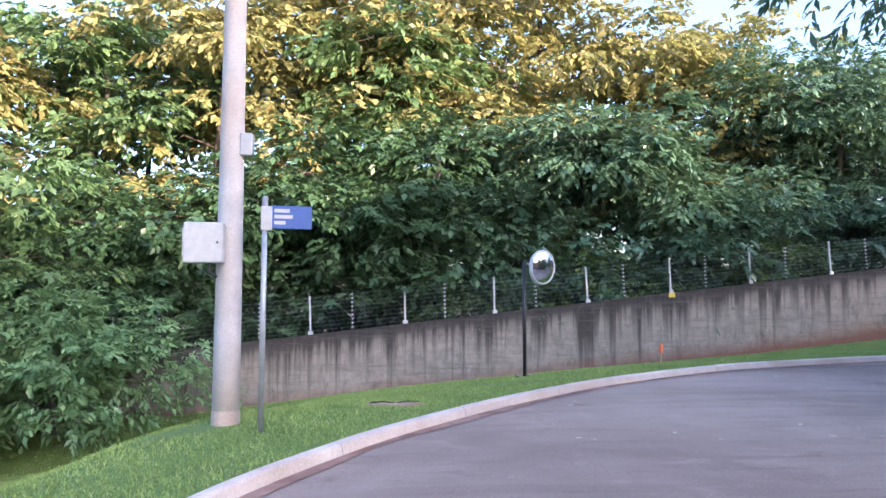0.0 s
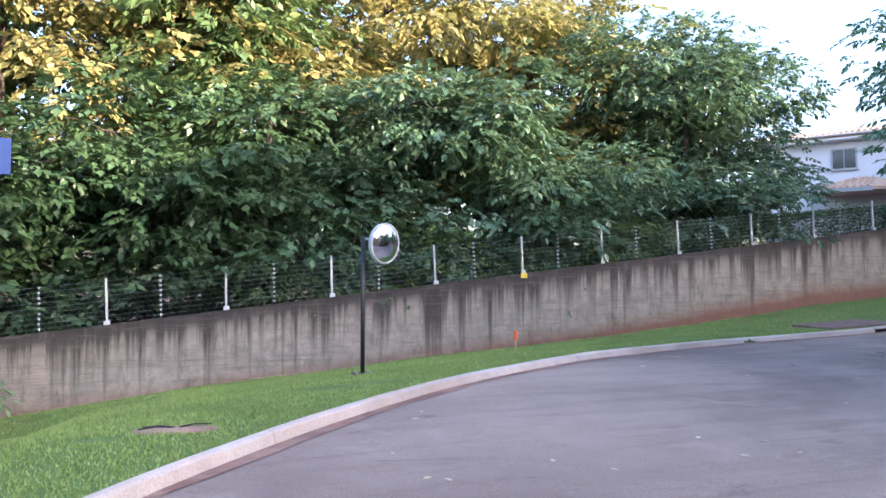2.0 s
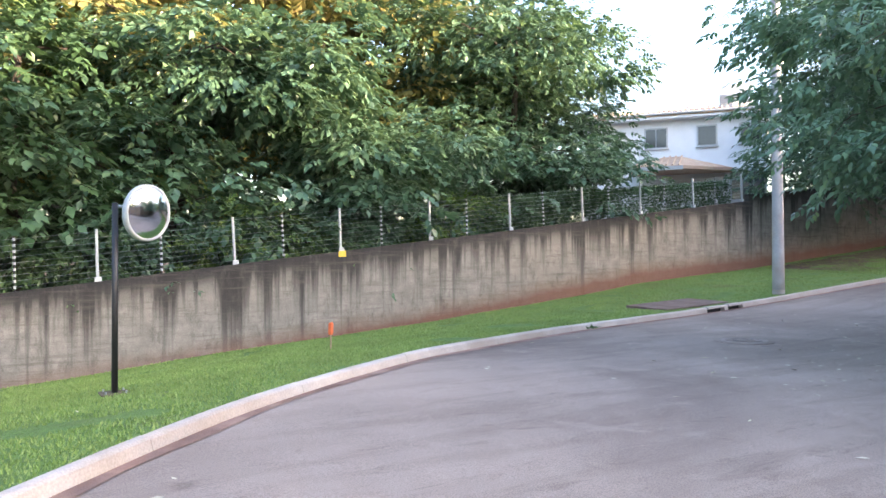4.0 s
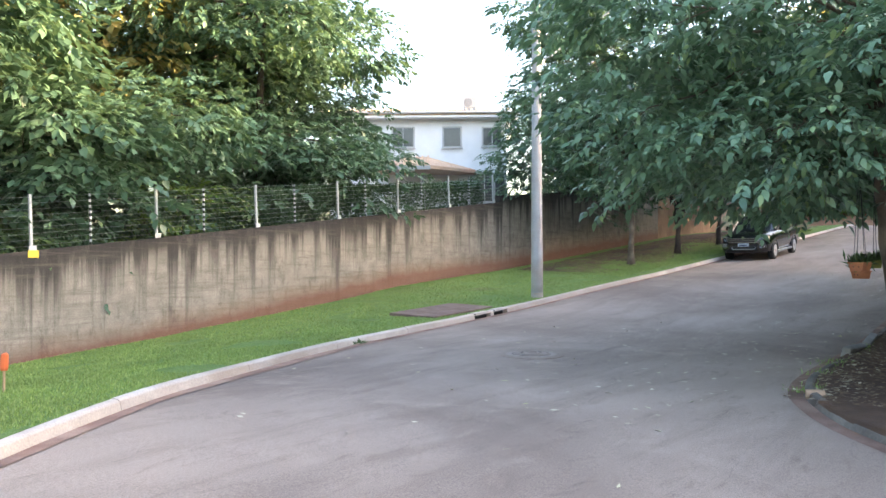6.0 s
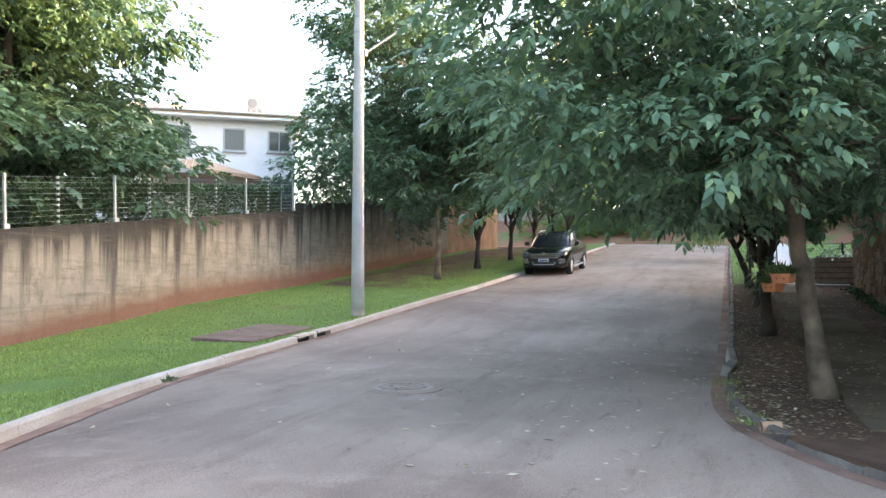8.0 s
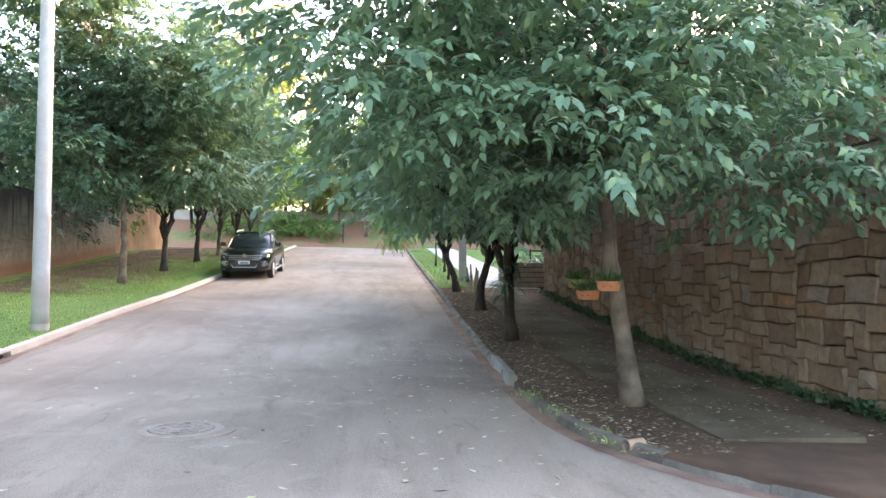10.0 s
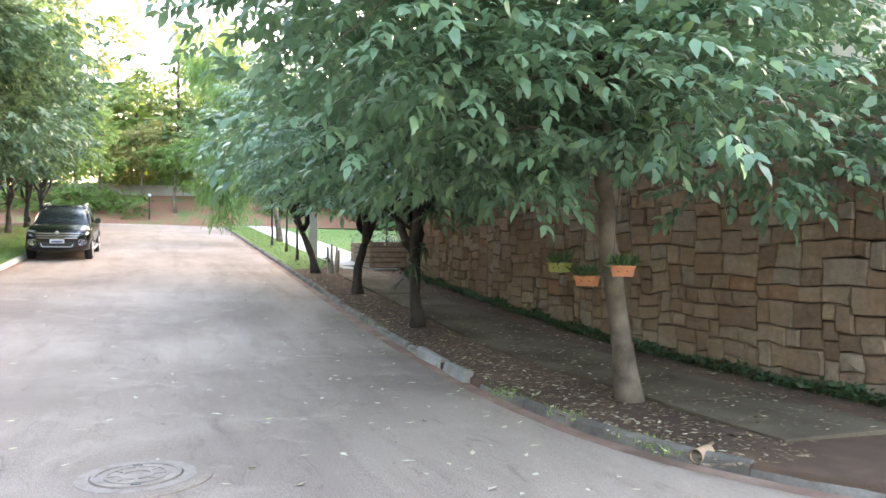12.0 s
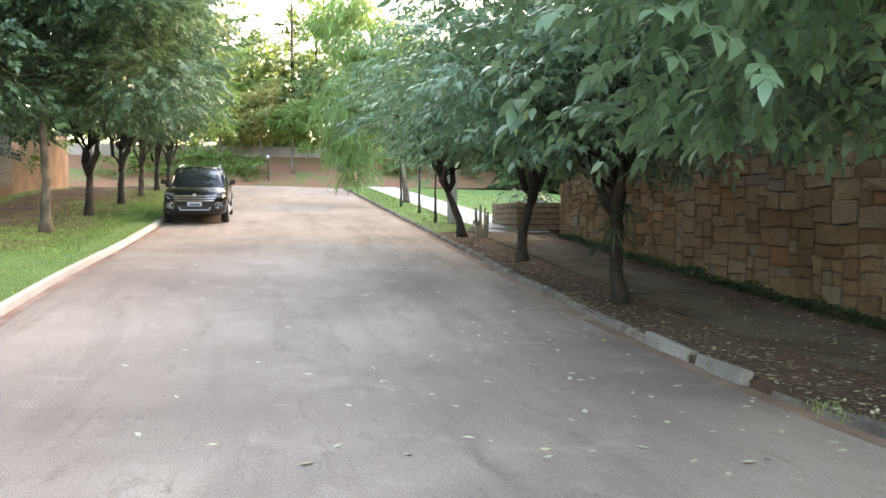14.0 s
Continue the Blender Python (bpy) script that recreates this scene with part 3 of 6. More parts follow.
def tree(base, trunk, blobs, leaf, bark, label, seed, leaf_size=0.13, clusters=900, per=8, spread=0.16, radius=0.14, group="", category="tree", width=0.42, droop=0.25, name="tree", twigs=4, pointed=False, clump=8, shelf=0.34):
    """trunk: points from the base up, relative to it. blobs: (x, y, z, rx, ry, rz) of the crown's masses, relative to the base."""
    rng = np.random.default_rng(seed)
    top = thing(name, pose(*base), label, category, group)
    pts = [Vector(p) for p in trunk]
    line = []
    for a, b in zip(pts, pts[1:]):
        line += [a.lerp(b, k / 3) for k in range(3)]
    line.append(pts[-1])
    n = len(line)
    radii = [radius * (1.0 - 0.45 * i / (n - 1)) * (1.45 if i == 0 else 1.12 if i == 1 else 1.0) * rng.uniform(0.95, 1.06) for i in range(n)]
    bm = tube([p + Vector((rng.normal(0, 0.01), rng.normal(0, 0.01), -0.08 if i == 0 else 0)) for i, p in enumerate(line)], radii, 10)
    part("trunk", bm, bark, top, smooth=True)
    vol = np.array([b[3] * b[4] * b[5] for b in blobs]) ** 0.75
    share = vol / vol.sum()
    cs, ds = [], []
    for b, f in zip(blobs, share):
        k = max(6, int(clusters * f))
        kc = max(3, k // clump)
        u = rng.normal(0, 1, (kc, 3))
        u /= np.linalg.norm(u, axis=1, keepdims=True)
        r = rng.uniform(0.35, 1.0, (kc, 1)) ** 0.45
        lump = 1 + 0.16 * np.sin(u[:, :1] * 5 + seed) + 0.16 * np.sin(u[:, 1:2] * 6 + 2 * seed) + 0.12 * np.sin(u[:, 2:] * 7 + seed)
        pad = np.repeat(np.array(b[:3]) + u * r * lump * np.array(b[3:]), clump, axis=0)
        k = len(pad)
        off = np.clip(rng.normal(0, 1, (k, 3)), -1.4, 1.4) * np.array([1.0, 1.0, 0.0])
        away = np.linalg.norm(off, axis=1, keepdims=True)
        dome = np.column_stack([np.zeros(k), np.zeros(k), -0.26 * away[:, 0] ** 1.4 + np.clip(rng.normal(0, 0.22, k), -0.4, 0.5)])
        cs.append(pad + (off + dome) * shelf)
        ds.append(off / (away + 0.2) * 0.8 + np.repeat(u, clump, axis=0) * np.array([0.8, 0.8, 0.35]))
        ends = cs[-1]
        bc = Vector(b[:3])
        start = min(line[n // 2:], key=lambda p: (p - bc).length)
        limb = bent(start, bc, rng, 0.08)
        lr = radius * 0.42 * min(1.0, 0.5 + f * 2)
        bm = tube(limb, [lr * (1 - 0.7 * i / 5) for i in range(6)], 6)
        for j in range(twigs):
            e = ends[(j * 7919) % k]
            tw = bent(limb[2 + j % 4], e, rng, 0.05, 4)
            tube(tw, [lr * 0.34 * (1 - 0.8 * i / 4) for i in range(5)], 3, bm)
        part("limb", bm, bark, top, smooth=True)
    cs, ds = np.concatenate(cs), np.concatenate(ds)
    mesh_part("crown", spray_mesh("crown", cs, ds, leaf_size, rng, per, width, droop, pointed), leaf, top)
    return top


def blob_ring(cx, cy, cz, r, h, k, size, seed):
    """A loose crown: k masses round a middle."""
    rng = random.Random(seed)
    out = [(cx, cy, cz + h * 0.25, size * 1.1, size * 1.1, size)]
    for i in range(k):
        a = math.tau * i / k + rng.uniform(-0.3, 0.3)
        d = r * rng.uniform(0.65, 1.05)
        s = size * rng.uniform(0.65, 1.0)
        out.append((cx + d * math.cos(a), cy + d * math.sin(a), cz + h * rng.uniform(-0.5, 0.5), s, s, s * rng.uniform(0.65, 0.9)))
    return out



# street trees on the right
STREET = "street trees over the earth verge"
g = right_ground
tree((16.29, 9.15, g(16.29, 9.15)), [(0, 0, 0), (0.02, 0.12, 0.8), (0.03, 0.27, 1.7), (0.03, 0.32, 2.7), (0.05, 0.35, 4.4)],
     [(-0.90, 1.35, 3.0, 1.3, 1.1, 0.75), (-1.70, 0.85, 3.1, 0.9, 0.9, 0.7), (-0.10, 2.45, 3.1, 1.3, 1.2, 0.8), (-1.20, 2.95, 3.6, 1.3, 1.2, 1.0), (-0.50, -0.95, 4.3, 1.2, 1.2, 0.9), (0.70, 0.75, 4.6, 1.4, 1.4, 1.0), (-1.20, 0.75, 4.9, 1.5, 1.5, 1.1), (-0.10, 3.45, 4.3, 1.3, 1.1, 0.9), (-2.00, 2.35, 4.7, 1.2, 1.2, 1.0), 
      (0.30, 1.85, 5.9, 1.6, 1.6, 1.0), (-1.30, 3.35, 5.6, 1.2, 1.2, 0.9), (0.40, 1.55, 2.75, 0.9, 0.8, 0.5), (-1.10, -0.95, 2.75, 1.1, 0.9, 0.5), (-1.20, -1.95, 3.1, 0.9, 0.9, 0.45), (-0.80, -1.35, 4.8, 1.2, 1.2, 0.7), (-1.80, -0.25, 3.6, 1.1, 1.1, 0.8), (1.1, -1.1, 3.5, 1.2, 1.1, 0.9), (1.2, 0.6, 3.4, 1.2, 1.1, 0.8), (0.2, 0.9, 3.7, 1.2, 1.2, 0.7), (2.2, 0.8, 4.3, 1.4, 1.3, 1.0), (2.4, -0.6, 3.7, 1.3, 1.2, 0.9), (2.0, 2.0, 4.9, 1.3, 1.3, 1.0), (2.6, -1.6, 4.4, 1.3, 1.2, 0.9)],
     M["leaf_street"], M["bark"], "broad-leaved street tree with a pale mottled trunk", 11, 0.145, 6400, 7, 0.17, 0.125, STREET, width=0.46, pointed=True)
for i, (x, y) in enumerate(((22.5, 9.46), (27.15, 9.4), (31.9, 9.5))):
    bl = [(0.0, 0.0, 3.6, 1.5, 1.4, 1.0), (-1.0, 1.2, 3.3, 1.3, 1.3, 0.9), (-0.9, 0.2, 2.9, 1.0, 1.0, 0.6), (0.9, 0.8, 3.3, 1.3, 1.2, 0.9), (0.2, -1.3, 3.5, 1.2, 1.2, 0.9), (0.0, 1.0, 4.8, 1.8, 1.8, 1.1), (-0.4, 2.2, 3.6, 1.3, 1.1, 0.9), (-1.4, 0.4, 4.4, 1.2, 1.2, 0.9), (0.3, -0.6, 5.4, 1.5, 1.5, 0.9), (0.1, 0.4, 2.75, 1.2, 1.1, 0.5), (-0.5, -0.7, 2.8, 1.0, 0.9, 0.5), (0.9, -1.8, 3.3, 1.2, 1.1, 0.8), (1.0, -0.4, 2.9, 1.1, 1.0, 0.6), (-2.0, -0.9, 3.9, 1.2, 1.1, 0.9), (2.2, -0.4, 3.9, 1.3, 1.2, 0.9)]
    tr = tree((x, y, g(x, y)), ([(0, 0, 0), (0.02, 0.02, 0.6), (-0.05, 0.05, 1.2), (0.0, 0.08, 1.75)], [(0, 0, 0), (0.0, 0.03, 0.6), (0.02, -0.14, 1.15), (0.05, -0.42, 1.7)], [(0, 0, 0), (0.0, 0.12, 0.5), (0.0, 0.32, 1.0), (0.05, 0.60, 1.6)])[i],
         bl, M["leaf_street"], M["dark_bark"], ("street tree with a dark forked trunk and bromeliads", "street tree with a dark twisted trunk", "leaning street tree with a dark trunk")[i], 21 + i, 0.155, 3800 if i < 2 else 2400, 7, 0.17, 0.125, STREET, width=0.42, pointed=i < 1)
    for k, (dx, dy) in enumerate(((-0.75, 0.35), (0.35, 0.75), (0.55, -0.55))):
        part("limb", tube(bent((0, (0.06, -0.18, 0.42)[i], 1.25), (dx, dy + (0.0, -0.4, 0.5)[i], 2.9), np.random.default_rng(300 + 10 * i + k), 0.02), [0.088, 0.080, 0.07, 0.06, 0.05, 0.04], 8), M["dark_bark"], tr, smooth=True)

# young trees on the lawn further up
for i, (x, y, h) in enumerate(((35.8, 9.4, 1.5), (39.5, 9.2, 2.0), (43.0, 9.3, 1.8))):
    tree((x, y, g(x, y)), [(0, 0, 0), (0.02, 0, h * 0.5), (0, 0, h)], [(0, 0, h + 0.5, 0.55, 0.55, 0.5), (0.3, 0.2, h + 1.0, 0.6, 0.6, 0.5), (-0.3, 0, h + 1.1, 0.5, 0.5, 0.45)],
         M["leaf_street"], M["dark_bark"], "young tree with a thin stem on the far lawn", 25 + i, 0.13, 160, 8, 0.14, 0.05, "young trees on the far lawn")
# weeping tree over the road near the crest
rng_w = np.random.default_rng(9)
wt = tree((45.5, 8.6, g(45.5, 8.6)), [(0, 0, 0), (0, 0.2, 1.6), (0.1, 0.5, 3.4), (0, 0.8, 5.2)], [(0, 1.4, 5.2, 1.6, 1.8, 1.2), (-0.4, 2.8, 4.6, 1.2, 1.2, 1.3), (0.2, 2.4, 3.2, 1.1, 1.1, 1.3), (0, 0.4, 6.6, 1.8, 1.8, 1.3), (-0.2, 2.6, 2.2, 0.9, 0.9, 1.1), (0, 2.2, 7.6, 1.8, 1.8, 1.4), (0, 3.0, 9.2, 1.5, 1.5, 1.3)],
     M["leaf_willow"], M["bark"], "weeping tree with fine light green hanging foliage", 29, 0.2, 4200, 9, 0.2, 0.13, "", width=0.26, droop=1.6)
# tree beside the street behind the start, with a long bough over the road
tree((12.4, 4.6, g(12.4, 4.6)), [(0, 0, 0), (-0.1, 0, 1.4), (-0.4, 0, 2.8), (-1.2, 0.05, 4.0)],
     [(-3.0, 0.2, 4.4, 1.8, 1.5, 0.9), (-5.6, 0.3, 4.0, 1.6, 1.2, 0.6), (-7.2, 0.3, 4.0, 1.0, 0.9, 0.4), (-0.6, -0.6, 5.2, 1.3, 1.3, 0.9)],
     M["leaf_dark"], M["bark"], "street tree with a long bough over the road", 30, 0.115, 1300, 9, 0.16, 0.15, STREET, width=0.3, droop=0.45)

# row on the lawn
LEFT_ROW = "row of trees on the lawn"
# Farther trees of the row get lighter leaves in place of sunlight.
for i, x in enumerate((31.8, 36.6, 42.0, 47.0, 52.0, 57.0)):
    y = 20.0 + 0.05 * i
    h = (4.7, 4.6, 4.5, 4.4, 4.3, 4.3)[i]
    tr = tree((x, y, left_ground(x, y)), [(0, 0, 0), (0.0, 0.0, 0.7), (0.05, -0.03, 1.3), (0.0, 0.0, 2.0)] + ([(0.0, 0.0, 3.4)] if i == 0 else []),
         blob_ring(0, -0.3, h + 0.2, 2.3, 2.6, 8, 1.7, 31 + i) + [(0, 0, h + 2.4, 2.0, 2.0, 1.4), (-0.4, -2.4, h - 0.5, 1.4, 1.3, 0.9), (-1.4, -1.6, h + 1.5, 1.7, 1.7, 1.2), (0.3, -2.6, h + 1.8, 1.7, 1.5, 1.2), (0, -0.8, h + 3.6, 1.8, 1.8, 1.2)] + ([(-0.9, 0.9, h - 1.3, 1.3, 1.2, 0.8), (0.6, -1.7, h - 1.2, 1.3, 1.2, 0.7)] if i < 2 else []) + (blob_ring(-1.9, 1.9, 5.6, 1.9, 4.2, 9, 1.35, 71) + blob_ring(-1.6, 1.7, 9.0, 1.8, 2.8, 8, 1.35, 72) if i == 0 else []),
         M["leaf_dark"] if i < 3 else M["leaf_bright"], M["bark"] if i in (0, 3) else M["dark_bark"], ("tall pale-trunked tree hanging over the wall", "dark-trunked tree on the lawn", "forked dark tree on the lawn", "pale forked tree on the lawn", "green tree on the lawn with sunshine put into its leaf colour", "green tree on the lawn with sunshine put into its leaf colour")[i], 41 + i, 0.165, (8600, 4800, 4400, 2200, 2200, 2200)[i], 7, 0.2, 0.13, LEFT_ROW, width=0.55)
    if i:
        for k, (dx, dy) in enumerate(((-0.6, -0.5), (0.3, 0.6), (0.5, -0.6))):
            part("limb", tube(bent((0, 0, 1.25), (dx, dy, 3.0), np.random.default_rng(400 + 10 * i + k), 0.0), [0.085, 0.078, 0.07, 0.06, 0.05, 0.045], 8), M["bark"] if i == 3 else M["dark_bark"], tr, smooth=True)

# woods behind the long wall
WOOD = "woods behind the wall"


def wood_tree(x, y, h, low, spread, leaf, seed, label, n=1700, size=0.24, k=9):
    z = foot_z(x) - 0.3
    return tree((x, y, z), [(0, 0, 0), (0.1, 0, h * 0.25), (0.0, 0.1, h * 0.5), (0.1, 0, h * 0.85)],
                blob_ring(0, 0, low + (h - low) * 0.62, spread, (h - low) * 0.6, k, spread * 0.68, seed) + blob_ring(0, -0.4, low + (h - low) * 0.22, spread * 0.85, (h - low) * 0.25, 5, spread * 0.55, seed + 7) + [(0, 0, h - 1.2, spread * 0.6, spread * 0.6, 1.2)],
                M[leaf], M["dark_bark"], label, seed, size, n, 7, 0.24, 0.17, WOOD, twigs=3, clump=14, shelf=0.55, width=0.60)


GREEN, GOLD = "tall green tree in the dense woods", "tall tree with evening sunlight put into its gold leaf colour"
rw = random.Random(5)
# Front trees from x -10.5 to 4.4 carry the woodland shade in darker leaves.
for i, (x, dy, h, low, sp, leaf) in enumerate(((-15, 4.5, 8, 2.0, 2.9, "leaf_wood"), (-10.5, 3.6, 6.6, 1.8, 2.8, "leaf_hedge_and_shade"), (-6.2, 4.4, 6.0, 1.8, 2.7, "leaf_hedge_and_shade"), (-2.6, 3.8, 6.2, 1.8, 2.6, "leaf_hedge_and_shade"),
                                              (1.0, 4.4, 6.6, 1.8, 2.8, "leaf_hedge_and_shade"), (4.4, 3.6, 8.0, 2.0, 2.6, "leaf_hedge_and_shade"), (8.0, 4.0, 8.4, 1.8, 2.8, "leaf_dark"), (11.6, 3.2, 7.2, 1.6, 2.5, "leaf_dark"), (14.6, 3.8, 5.8, 1.8, 2.4, "leaf_dark"),
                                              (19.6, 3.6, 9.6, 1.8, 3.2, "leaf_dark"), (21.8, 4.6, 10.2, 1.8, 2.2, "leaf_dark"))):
    wood_tree(x, wall_y(x) + dy, h + 0.6, low, sp, leaf, 101 + i, GOLD if leaf == "leaf_sun_gold" else GREEN, 4200 if x > 13 else 2500, 0.19 if x > 13 else 0.235)
# Treetops that should catch the low sun are coloured gold all through.
for i, (x, dy, h, leaf) in enumerate(((-18, 10, 14, "leaf_sun_gold"), (-12.5, 9, 13.5, "leaf_sun_gold"), (-8, 10, 14.5, "leaf_wood"), (-3.6, 9, 15, "leaf_sun_gold"), (0.8, 10, 16.5, "leaf_sun_gold"), (2.9, 8, 14.0, "leaf_wood"), (5.0, 9, 17.5, "leaf_sun_gold"), (9.4, 9.4, 17.5, "leaf_sun_gold"), (13.6, 9, 15.0, "leaf_sun_gold"), (17.0, 8.6, 14.0, "leaf_sun_gold"), (20.0, 8.6, 11.6, "leaf_wood"))):
    wood_tree(x, wall_y(x) + dy, h, 4.0, 3.2, leaf, 131 + i, GOLD if leaf == "leaf_sun_gold" else GREEN, 1900, 0.33)
for i, (x, dy, h) in enumerate(((-22, 16, 17), (-15, 15, 17.5), (-8, 16, 18), (-1, 15, 18.5), (6, 16, 17), (12, 15, 14.5))):
    wood_tree(x, wall_y(x) + dy, h, 1.5, 4.2, "leaf_wood", 151 + i, GREEN, 1000, 0.5)
# dense dark trees behind the taller wall, and in the gardens above the stone wall
for i, x in enumerate((38.6, 41.2, 44.0, 47.6, 51.2, 55.0)):
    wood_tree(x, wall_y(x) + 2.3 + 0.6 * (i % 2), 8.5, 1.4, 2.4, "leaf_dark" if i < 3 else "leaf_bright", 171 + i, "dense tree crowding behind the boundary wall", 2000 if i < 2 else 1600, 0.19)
for i, x in enumerate((20.6, 23.6, 26.6, 29.6, 32.6)):
    tree((x, 3.4 + 0.5 * (i % 2), 0.6), [(0, 0, 0), (0.1, 0, 2.0), (0, 0.1, 4.0), (0, 0, 6.2)], blob_ring(0, 0, 5.6, 1.7, 2.4, 7, 1.5, 181 + i) + blob_ring(0, 0, 7.8, 1.3, 1.4, 5, 1.3, 185 + i) + blob_ring(0, 0.5, 3.9, 1.5, 0.8, 5, 1.1, 187 + i),
         M["leaf_dark"], M["dark_bark"], "leafy garden tree above the stone wall", 191 + i, 0.18, 1000, 8, 0.18, 0.13, "garden trees above the stone wall", twigs=3)
def shrub(x, y, z, blobs, leaf, label, seed, n=500, size=0.15, group="", name="shrub"):
    return tree((x, y, z), [(0, 0, 0), (0.02, 0, 0.35), (0, 0.02, 0.7)], blobs, M[leaf], M["dark_bark"], label, seed, size, n, 8, 0.15, 0.05, group, "shrub", name=name, twigs=3)


# shrubs behind the fence and the thicket over the dip
for i, x in enumerate((5.2, 7.0, 9.0, 10.8, 12.8, 15.0, 17.4)):
    y = wall_y(x) + 1.5
    shrub(x, y, foot_z(x), [(0, 0, 1.6, 1.1, 0.8, 1.1), (0.6, 0.2, 2.4 + 0.25 * (i % 3), 0.9, 0.7, 0.8), (-0.6, 0.1, 2.6, 0.8, 0.7, 0.8)], ("leaf_wood", "leaf_dark", "leaf_bright")[i % 3], "leafy shrub behind the wire fence", 201 + i, 420, 0.15, "shrubs behind the fence")
# Dark shrubs added to stand for the unlit depth among the trunks.
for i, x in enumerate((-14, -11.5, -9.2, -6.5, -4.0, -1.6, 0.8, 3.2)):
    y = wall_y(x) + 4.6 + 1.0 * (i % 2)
    shrub(x, y, foot_z(x) - 0.1, [(0, 0, 1.0, 1.5, 1.0, 1.0), (0.7, 0.2, 2.2, 1.3, 0.9, 0.9), (-0.6, 0.1, 2.9, 1.3, 0.9, 0.9)], "leaf_hedge_and_shade", "undergrowth added behind the wall, with deep shade put into its leaf colour", 211 + i, 420, 0.2, "undergrowth in the woods")
for i, (x, y, zz) in enumerate(((-4.9, 18.9, 0.6), (-7.2, 17.6, 1.2), (-9.5, 18.6, 1.6), (-7.4, 15.6, 0.4), (-10.0, 15.0, 1.6), (-5.6, 20.2, 1.4), (-3.9, 19.9, 0.2), (-3.4, 20.5, 0.5))):
    shrub(x, y, foot_z(x) + 0.2, [(0, 0, 0.9, 1.5, 1.3, 1.0), (0.5, -0.4, 1.5 + zz * 0.5, 1.2, 1.1, 0.8), (-0.7, 0.3, 2.0 + zz * 0.7, 1.3, 1.2, 0.9)] + ([(0.1, 0.2, 0.3, 1.6, 1.3, 0.5)] if i in (1, 3, 4) else []), "leaf_thicket", "broad thicket of light green shrubs spilling over the lawn", 221 + i, 750 if i < 6 else 330, 0.20, "thicket at the dip")
for i, (x, y) in enumerate(((-9.0, 20.0), (-12.0, 16.5))):
    wood_tree(x, y, 9.5, 1.5, 2.8, "leaf_wood", 241 + i, GREEN)
# tall woods added beyond the right-hand gardens to keep the low sun off the road
for i in range(19):
    across = Vector((-SUN_AZ[1], SUN_AZ[0]))
    at = -36.0 + 5.1 * i
    q = Vector((5 + 50 * SUN_AZ[0], 10 + 50 * SUN_AZ[1])) + across * at + Vector((SUN_AZ[0], SUN_AZ[1])) * (3.0 * (i % 2))
    if i == 0:
        screen = tree((q.x, q.y, -1.0), [(0, 0, 0), (0.1, 0, 5), (0, 0.1, 10), (0, 0, 14)], blob_ring(0, 0, 11.0, 3.2, 5.0, 8, 2.8, 251) + blob_ring(0, 0, 7.0, 3.4, 5.0, 8, 3.0, 252) + blob_ring(0, 0, 3.0, 3.2, 2.0, 7, 2.6, 254),
                      M["leaf_wood"], M["dark_bark"], "tall dense tree added beyond the gardens to block the low sun", 253, 0.85, 900, 8, 0.4, 0.3, "woods beyond the gardens", twigs=2)
    else:
        screen_copy = copy_thing(screen, pose(q.x, q.y, -1.0, 0, 0, 67 * i))
        screen_copy.scale = (1.25, 1.25, 1.12 if i < 11 else 1.25)


# ---- stone retaining wall on the right ----
def clip_cell(poly, mx, my, nx, ny):
    """The part of poly on the side of the line through (mx, my) away from the normal (nx, ny)."""
    out = []
    for (ax, ay), (bx, by) in zip(poly, poly[1:] + poly[:1]):
        da, db = (ax - mx) * nx + (ay - my) * ny, (bx - mx) * nx + (by - my) * ny
        if da <= 0:
            out.append((ax, ay))
        if da * db < 0:
            t = da / (da - db)
            out.append((ax + (bx - ax) * t, ay + (by - ay) * t))
    return out


def stone_cells(x0, x1, z0, z1, seed):
    """Fitted stones of mixed sizes that interlock, with wavering joints."""
    rng = random.Random(seed)
    u = 0.102
    nx, nz = int((x1 - x0) / u), int((z1 - z0) / u)
    taken, cells = set(), []
    for j in range(nz):
        for i in range(nx):
            if (i, j) in taken:
                continue
            w, h = rng.choice(((2, 2), (3, 2), (3, 3), (4, 2), (4, 3), (5, 3), (5, 2), (3, 2), (4, 2), (6, 3), (4, 3)))
            run = 0
            while run < w and i + run < nx and (i + run, j) not in taken:
                run += 1
            while run < w + 1 and i + run < nx and (i + run, j) not in taken and (i + run + 1 >= nx or (i + run + 1, j) in taken):
                run += 1
            h = min(h, nz - j)
            for p in range(run):
                for q in range(h):
                    taken.add((i + p, j + q))
            cells.append([x0 + i * u, x0 + (i + run) * u, z0 + j * u, z0 + (j + h) * u])

    def warp(px, pz):
        n = noise.noise((px * 1.3, pz * 1.3, 3.0 + seed))
        m = noise.noise((px * 1.3, pz * 1.3, 9.0 + seed))
        s1, s2 = noise.noise((px * 4.1, pz * 4.1, 5.0)), noise.noise((px * 4.1, pz * 4.1, 11.0))
        return px + 0.06 * n + 0.035 * s1, pz + 0.07 * m + 0.035 * s2
    out = []
    for a, b, c, d in cells:
        pts = [(a, c), ((a + b) / 2, c), (b, c), (b, (c + d) / 2), (b, d), ((a + b) / 2, d), (a, d), (a, (c + d) / 2)]
        out.append([warp(*p) for p in pts])
    return out


